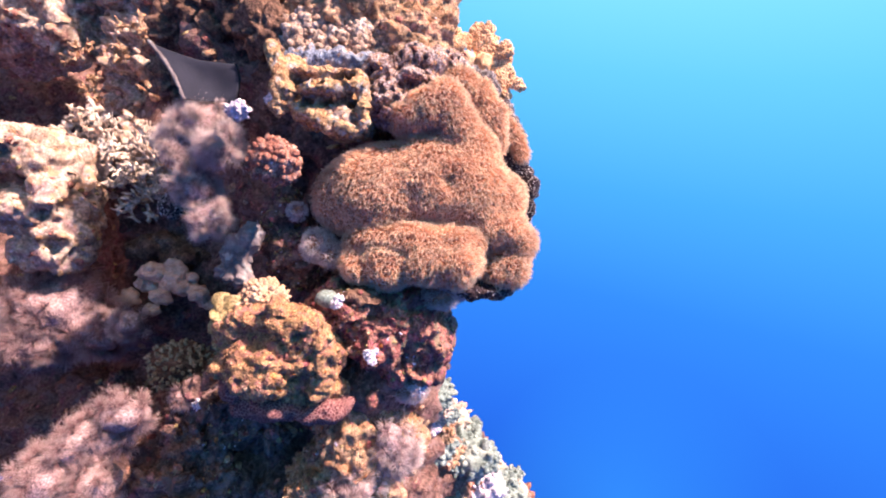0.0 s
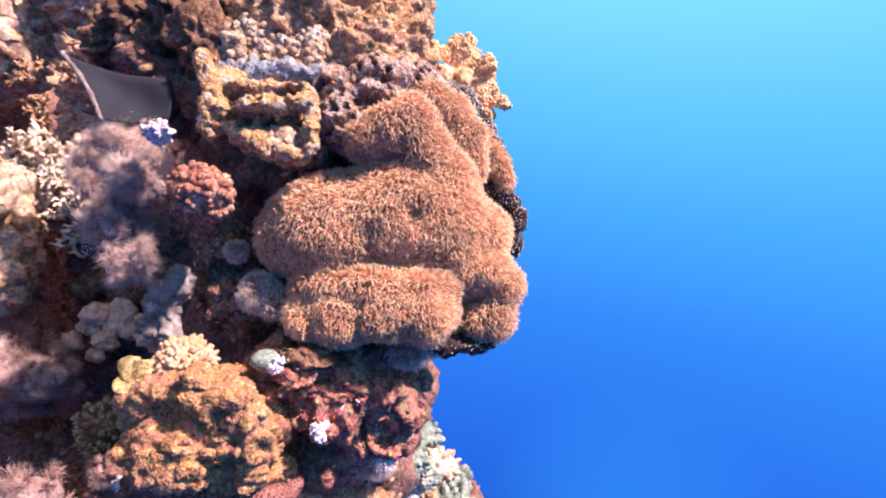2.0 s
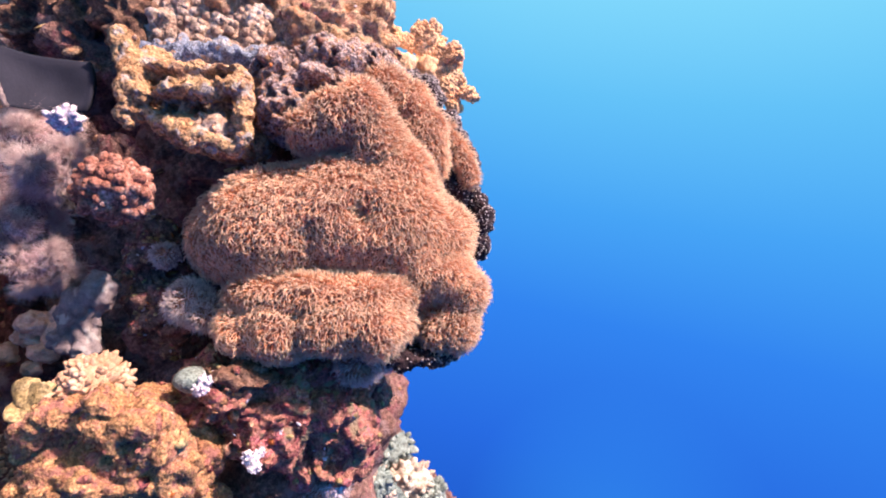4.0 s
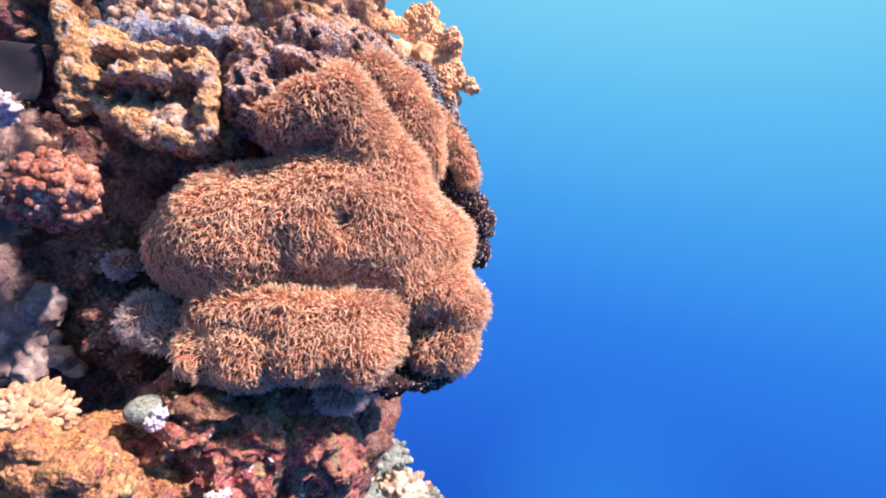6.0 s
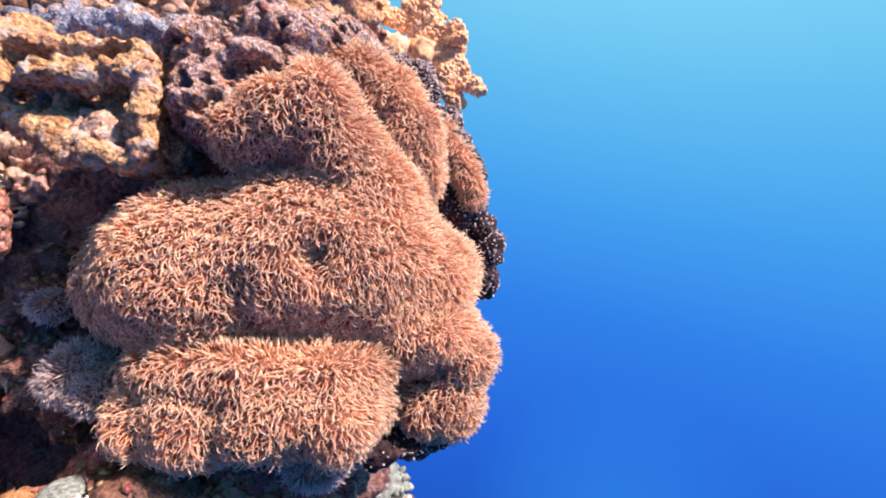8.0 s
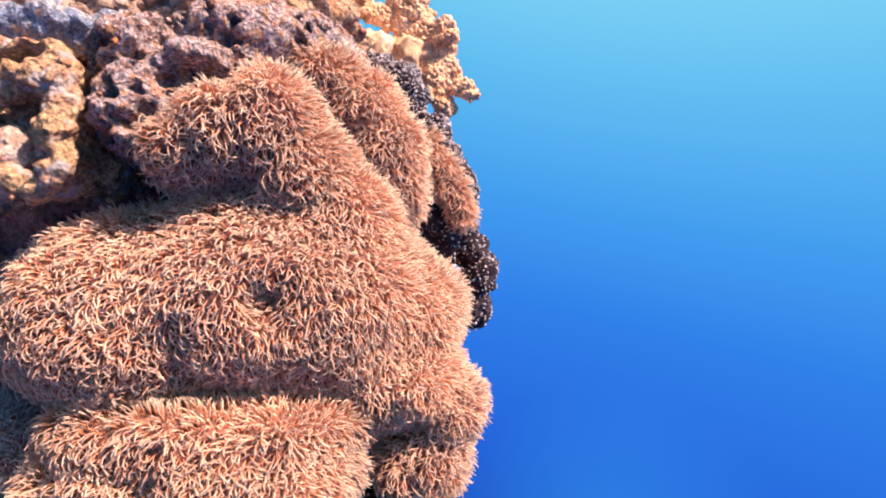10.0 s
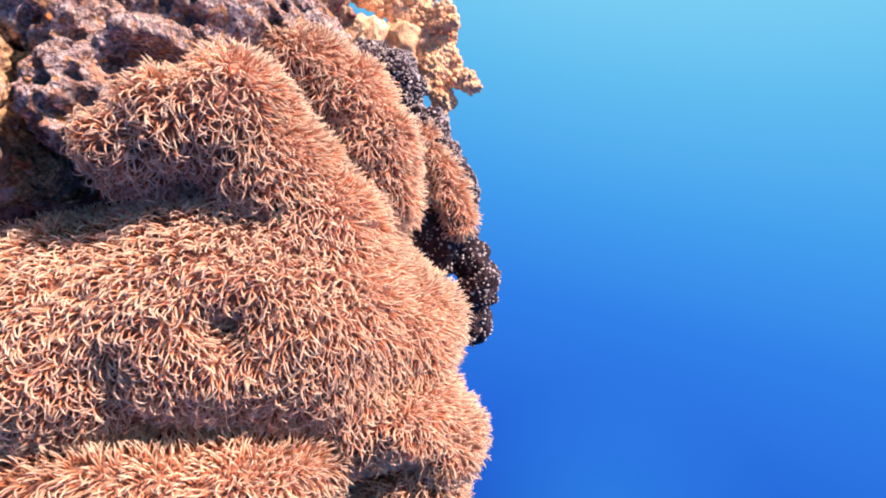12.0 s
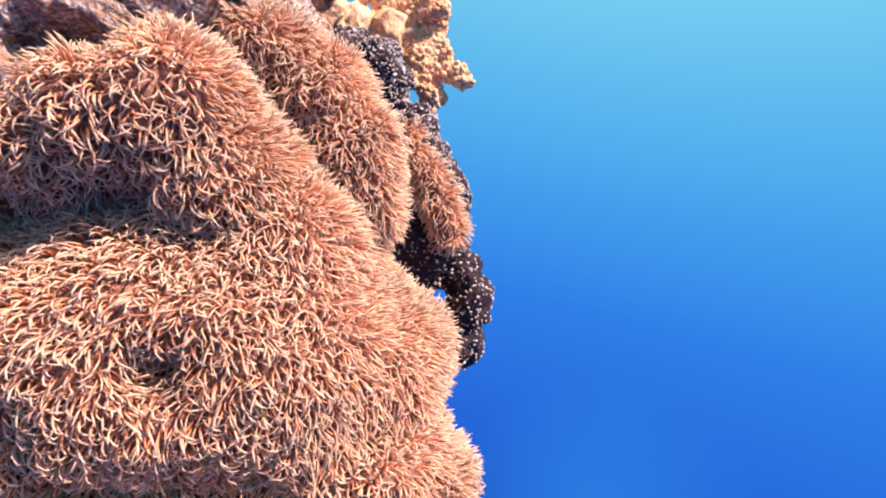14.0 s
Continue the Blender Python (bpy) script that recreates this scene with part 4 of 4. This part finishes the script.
for k, (x, y, z) in enumerate(((-1.80, 2.28, 0.53), (-1.70, 2.27, 0.58), (-1.60, 2.28, 0.54), (-1.74, 2.25, 0.42), (-1.56, 2.26, 0.44), (-1.44, 2.29, 0.50), (-1.48, 2.26, 0.34), (-1.62, 2.24, 0.32), (-1.36, 2.30, 0.42), (-1.42, 2.25, 0.25), (-1.34, 2.30, 0.30))):
    staghorn((x, y, z), "white-tipped staghorn coral on the reef slope", 50 + k, 9, 0.125, 0.0098, spread=0.62, group="staghorn corals")
for k, (x, y, z) in enumerate(((-1.86, 2.44, 0.98), (-1.62, 2.36, 0.94), (-1.74, 2.38, 0.80), (-1.44, 2.36, 0.76), (-1.50, 2.34, 1.08))):
    staghorn((x, y, z), "small beige staghorn coral high on the slope", 70 + k, 6, 0.085, 0.0085, M_ROCK_PALE, spread=0.62, group="staghorn corals")


def fan_coral():
    """Cream branching coral with knobbly limbs that stands off the reef."""
    rng = np.random.default_rng(61)
    base = Vector((0.115, 1.90, 0.675))
    root = empty("cream_coral", base, "cream-coloured branching coral with thick knobbly limbs", "coral")
    part("foot", lump("foot", [(tuple(base), (0.055, 0.06, 0.05)), ((0.155, 1.885, 0.70), (0.055, 0.045, 0.06)), ((0.07, 1.87, 0.70), (0.055, 0.06, 0.06))], 0.007, ((20, 0.02), (60, 0.006)), knobs=(60, 0.014, 0.6)), M_PEACH, root)
    for k, a in enumerate(np.linspace(-0.42, 1.95, 17)):
        segs = []
        reach = 0.062 * (1.12 if k % 3 == 1 else 0.92)
        grow(base + Vector((0.02, -0.02 - 0.02 * (k % 2), 0.01 + 0.02 * a)), (math.cos(a), -0.22 + 0.3 * (k % 2), math.sin(a)), reach, 0.0150, 4, 0.36, segs, rng, 0.74, (2, 3), (0, 1, 0))
        limb = fused("limb", tubes("limb", segs), 0.0055)
        p, n = sample(limb, 300, rng)
        ob = part("limb", limb, M_PEACH, root)
        part("bump_cover", strew("bump_cover", BALL1, p, n, rng, (0.0040, 0.0075), (0.8, 1.2), 0.2, 0.12), M_PEACH, ob, kind="stuff")


fan_coral()


def beaded(name, label, ells, beads, seed):
    rng = np.random.default_rng(seed)
    root = empty(name, ells[0][0], label, "coral")
    body = lump("body", ells, 0.007, ((20, 0.012), (60, 0.005)), cracks=((18, 0.012),))
    p, n = sample(body, beads, rng, facing())
    part("body", body, M_DARK, root)
    part("bead_cover", strew("bead_cover", BALL1, p, n, rng, (0.0012, 0.0024), (0.9, 1.1), 0.1, 0.15), M_BEAD, root, kind="stuff")


beaded("dark_beaded_coral", "dark purple coral dotted with white beads", [((0.150, 1.70, 0.585), (0.040, 0.06, 0.045)), ((0.172, 1.71, 0.555), (0.034, 0.06, 0.040)), ((0.10, 1.74, 0.61), (0.05, 0.06, 0.05))], 1500, 71)
beaded("dark_beaded_coral", "dark purple coral dotted with white beads", [((0.218, 1.70, 0.478), (0.034, 0.06, 0.040)), ((0.236, 1.71, 0.43), (0.032, 0.06, 0.045)), ((0.19, 1.72, 0.50), (0.03, 0.06, 0.04))], 1400, 72)
# Beaded coral at the edge; inner lumps are dark filler for the shaded pocket.
beaded("dark_beaded_coral", "dark purple coral dotted with white beads", [((0.300, 1.68, 0.215), (0.036, 0.07, 0.048)), ((0.285, 1.70, 0.26), (0.035, 0.06, 0.04)), ((0.22, 1.69, 0.29), (0.08, 0.08, 0.07)), ((0.26, 1.74, 0.36), (0.045, 0.07, 0.09)), ((0.29, 1.72, 0.15), (0.04, 0.08, 0.05)), ((0.17, 1.70, 0.36), (0.07, 0.08, 0.10)), ((0.12, 1.68, 0.26), (0.10, 0.10, 0.10))], 2200, 73)
beaded("dark_beaded_coral", "small dark coral dotted with white beads in a hollow", [((-0.91, 1.62, 0.145), (0.05, 0.05, 0.05))], 500, 75)
beaded("dark_beaded_coral", "dark coral crust under the soft coral", [((0.12, 1.53, -0.125), (0.09, 0.12, 0.030)), ((0.08, 1.47, -0.13), (0.05, 0.07, 0.025)), ((0.19, 1.54, -0.115), (0.06, 0.08, 0.035))], 600, 74)


def knob_coral():
    rng = np.random.default_rng(81)
    ells = [((-0.30, 1.60, 0.62), (0.16, 0.17, 0.11)), ((-0.42, 1.58, 0.64), (0.11, 0.17, 0.11)), ((-0.17, 1.63, 0.63), (0.1, 0.17, 0.09)), ((-0.34, 1.52, 0.56), (0.13, 0.12, 0.05))]
    root = empty("knobbly_coral", (-0.30, 1.6, 0.5), "knobbly tan and blue-grey hard coral", "coral")
    body = lump("body", ells, 0.008, ((8, 0.02), (30, 0.010)), cracks=((10, 0.02),), knobs=(55, 0.012, 0.6))
    p, n = sample(body, 1100, rng, facing(1.62))
    part("body", body, M_KNOB, root)
    rim = lump("rim", chain([(-0.49, 1.42, 0.562), (-0.44, 1.40, 0.556), (-0.33, 1.385, 0.548), (-0.19, 1.41, 0.552)], 0.024), 0.006, ((12, 0.012), (30, 0.012)), knobs=(45, 0.012, 0.6))
    part("rim", rim, M_BLUE, root, "blue-grey lower rim")
    near = np.argsort(p[:, 1])
    knob_parts(root, M_KNOB, p[near[:300]], n[near[:300]], rng, (0.006, 0.013))
    rest = near[300:]
    part("knob_rest", strew("knob_rest", BALL2, p[rest], n[rest], rng, (0.006, 0.013), (0.8, 1.3), 0.2, 0.15), M_KNOB, root, kind="stuff")


knob_coral()


def cauliflower(at, radius, label, material, seed, knobs=110, name="cauliflower_coral", size=(0.12, 0.24), tall=(0.9, 1.5), group="", tips=None):
    rng = np.random.default_rng(seed)
    root = empty(name, at, label, "coral", group)
    body = lump("body", [(at, (radius, radius * 0.9, radius * 0.75))], radius * 0.14, ((16, radius * 0.2),))
    p, n = sample(body, knobs, rng, facing())
    part("body", body, material, root)
    knob_parts(root, tips or material, p, n, rng, (radius * size[0], radius * size[1]), tall)


cauliflower((-0.435, 1.27, 0.232), 0.066, "pink-orange cauliflower coral in a hollow", M_PINK, 91, 100, size=(0.10, 0.20))
cauliflower((-1.02, 1.87, -0.46), 0.12, "dark brown coral with stubby pale tips", M_BROWN, 92, 220, size=(0.04, 0.07), tall=(1.8, 3.0), tips=M_TURF_TIP)


def blush_lumps():
    """Smooth pale pink lumps in a row on a ledge."""
    rng = np.random.default_rng(93)
    root = empty("blush_coral", (-1.28, 2.26, -0.22), "smooth pale pink lumpy coral on a ledge", "coral")
    for x, z, r in ((-1.24, -0.15, 0.045), (-1.19, -0.10, 0.05), (-1.13, -0.14, 0.055), (-1.12, -0.08, 0.035), (-1.06, -0.17, 0.045), (-1.01, -0.19, 0.045), (-1.16, -0.20, 0.04), (-0.98, -0.23, 0.03), (-1.30, -0.20, 0.035), (-1.36, -0.23, 0.03), (-1.27, -0.11, 0.025), (-1.09, -0.11, 0.022), (-1.20, -0.25, 0.028), (-1.04, -0.12, 0.02)):
        x, z, r = 0.034 + (x - 0.034) * 1.13, z * 1.13, r * 1.13
        y = 2.24 + rng.normal(0, 0.015)
        part("lump", lump("lump", [((x, y, z), (r, r, r * 0.8)), ((x + r * 0.5, y, z - r * 0.4), (r * 0.7, r * 0.7, r * 0.6))], 0.007, ((14, 0.016), (34, 0.010), (80, 0.004)), melt=2), M_BLUSH, root)


blush_lumps()
cauliflower((-0.455, 1.26, -0.13), 0.058, "cream-yellow stubby coral on the boulder", M_CREAM, 94, 210, size=(0.075, 0.13), tall=(1.2, 2.4))
cauliflower((-0.50, 1.25, -0.155), 0.042, "cream-yellow stubby coral on the boulder", M_CREAM, 96, 120, size=(0.09, 0.16), tall=(1.2, 2.4))
for k, (x, y, z, r) in enumerate(((-0.535, 1.27, 0.369, 0.022), (-0.473, 1.38, 0.43, 0.020), (-0.269, 1.27, -0.145, 0.012), (-0.262, 1.27, -0.132, 0.010), (-0.187, 1.30, -0.285, 0.011), (-0.180, 1.30, -0.302, 0.010), (-0.172, 1.31, -0.280, 0.008), (-0.068, 1.50, -0.433, 0.02), (-0.76, 1.52, -0.50, 0.018))):
    cauliflower((x, y, z), r * 1.25, "small white-lilac coral tuft", M_LILAC, 100 + k, 45, "small_white_coral", (0.14, 0.28), (1.0, 2.2), "small white corals")


def plates():
    """Grey plate corals: thick, wavy, set against the rock."""
    nu, nv, rim = 26, 20, []
    a, b, c, d = (Vector(q) for q in ((-0.838, 1.375, 0.596), (-0.625, 1.46, 0.565), (-0.735, 1.37, 0.430), (-0.630, 1.46, 0.445)))
    for side in (-1, 1):
        for iv in range(nv + 1):
            for iu in range(nu + 1):
                u, v = iu / nu, iv / nv
                q = a.lerp(b, u).lerp(c.lerp(d, u), v)
                edge = min(1.0, 6 * min(u, v, 1 - v) + 0.25)
                q.z -= 0.018 * math.sin(math.pi * u) * (1 - v) - 0.004 * noise.noise(q * 14)
                q.y += 0.030 * math.sin(math.pi * u) * math.sin(math.pi * v * 0.8) + side * 0.007 * edge
                q.x += 0.012 * math.sin(math.pi * v)
                rim.append(tuple(q))
    m, quads = (nu + 1) * (nv + 1), []
    for iv in range(nv):
        for iu in range(nu):
            k = iv * (nu + 1) + iu
            quads += [(k, k + nu + 1, k + nu + 2, k + 1), (m + k, m + k + 1, m + k + nu + 2, m + k + nu + 1)]
    ring = list(range(nu)) + [nu + (nu + 1) * k for k in range(nv)] + [m - 1 - k for k in range(nu)] + [(nu + 1) * (nv - k) for k in range(nv)]
    quads += [(p, q, m + q, m + p) for p, q in zip(ring, ring[1:] + ring[:1])]
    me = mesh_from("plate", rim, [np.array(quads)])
    root = empty("grey_fan_coral", (-0.70, 1.42, 0.44), "smooth grey plate coral, coloured near black for shade, with a pale highlight rim", "coral")
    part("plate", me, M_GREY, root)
    # Paler tube on the left edge imitates the rim highlight.
    edge = [tuple(a.lerp(c, v) + Vector((0.012 * math.sin(math.pi * v) - 0.003, 0, 0))) for v in (0, 0.2, 0.4, 0.6, 0.8, 1)]
    part("rim", lump("rim", chain(edge, 0.0055), 0.003, ((30, 0.002),)), M_GREY_LOBE, root, "edge of the plate, paled as a highlight")
    me = lump("grey_lobed_coral", [((-0.596, 1.40, -0.03), (0.052, 0.038, 0.070)), ((-0.553, 1.40, 0.03), (0.042, 0.034, 0.052)), ((-0.625, 1.40, -0.07), (0.048, 0.038, 0.042)), ((-0.578, 1.39, -0.088), (0.042, 0.034, 0.028))], 0.006, ((7, 0.016), (18, 0.012), (45, 0.006)), cracks=((22, 0.008),), melt=5)
    part("grey_lobed_coral", me, M_GREY_LOBE, None, "grey lobed coral with pale blotches", (-0.60, 1.40, -0.1), "coral")
    root = empty("brown_leather_coral", (-0.72, 1.75, 0.76), "brown leathery coral with folded lobes hanging in the shade", "coral")
    for c, r in (((-0.70, 1.75, 0.87), (0.19, 0.16, 0.11)), ((-0.86, 1.77, 0.85), (0.12, 0.14, 0.10)), ((-0.66, 1.71, 0.77), (0.11, 0.11, 0.055)), ((-0.79, 1.72, 0.77), (0.08, 0.09, 0.055)), ((-0.95, 1.78, 0.80), (0.12, 0.12, 0.10)), ((-1.00, 1.85, 0.66), (0.12, 0.12, 0.12)), ((-0.535, 1.49, 0.66), (0.085, 0.10, 0.09))):
        part("lobe", lump("lobe", [(c, r)], 0.008, ((9, 0.03), (24, 0.020), (60, 0.008)), knobs=(24, 0.022, 0.5), cracks=((12, 0.03),)), M_BROWN, root)


plates()


def far_corals():
    """Pale corals lower down the reef; the teal ones carry painted water haze."""
    rng = np.random.default_rng(121)
    for k in range(44):
        s = (k % 22) / 21
        row = k // 22
        x = -0.16 + 0.60 * s - 0.20 * row + rng.normal(0, 0.03)
        y = 1.92 + 0.92 * s + rng.normal(0, 0.05)
        z = -0.66 - 0.84 * s - 0.10 * row + rng.normal(0, 0.03)
        cauliflower((x, y, z), rng.uniform(0.045, 0.10) * (1 + 0.3 * s), "pale coral head lower down the reef", (M_TEAL, M_WHITE, M_TEAL, M_PINK, M_LILAC, M_TEAL, M_ROCK_PALE)[int(rng.integers(7))], 130 + k, 64, "coral_head", (0.08, 0.20), (0.9, 2.4), "coral heads")
    for k in range(16):
        s, row = (k % 8) / 7, k // 8
        cauliflower((-0.07 + 0.44 * s - 0.14 * row + rng.normal(0, 0.025), 3.0 + rng.normal(0, 0.05), -0.90 - 0.60 * s - 0.07 * row + rng.normal(0, 0.03)), rng.uniform(0.07, 0.12), "pale coral head far down the slope, teal for water haze", (M_TEAL, M_TEAL, M_WHITE)[k % 3], 230 + k, 60, "coral_head", (0.08, 0.20), (0.9, 2.4), "coral heads")
    for k in range(10):
        cauliflower((-0.11 + 0.014 * k + rng.normal(0, 0.01), 1.79 + 0.02 * k, -0.48 - 0.022 * k + rng.normal(0, 0.01)), rng.uniform(0.03, 0.055), "pale coral head at the edge of the reef, teal for water haze", (M_TEAL, M_WHITE, M_TEAL)[k % 3], 180 + k, 50, "coral_head", (0.09, 0.20), (0.9, 2.4), "coral heads")


far_corals()


def leaf_plates():
    """Thin olive plates that stand in a cluster beside the boulder."""
    rng = np.random.default_rng(171)
    root = empty("leaf_coral", (-0.56, 1.25, -0.17), "cluster of thin olive-green leafy coral plates", "coral")
    for k in range(11):
        at = Vector((-0.56 + 0.014 * (k % 3) + rng.normal(0, 0.008), 1.22 + rng.normal(0, 0.01), -0.135 - 0.034 * (k // 3) + rng.normal(0, 0.006)))
        v, f = BALL3
        r = rng.uniform(0.022, 0.034)
        shape = v * np.array([r, r * 0.13, r * 0.8]) * (1 + np.array([0.25 * noise.noise(Vector(q) * 1.6 + Vector((k, 0, 0))) for q in v]))[:, None]
        shape[:, 1] += 0.25 * r * (shape[:, 0] / r) ** 2
        turn = np.array(Euler((rng.normal(-0.5, 0.25), rng.normal(0, 0.3), rng.normal(0.3, 0.4))).to_matrix())
        part("plate", mesh_from("plate", shape @ turn.T + np.array(at), [f]), M_OLIVE, root)


leaf_plates()
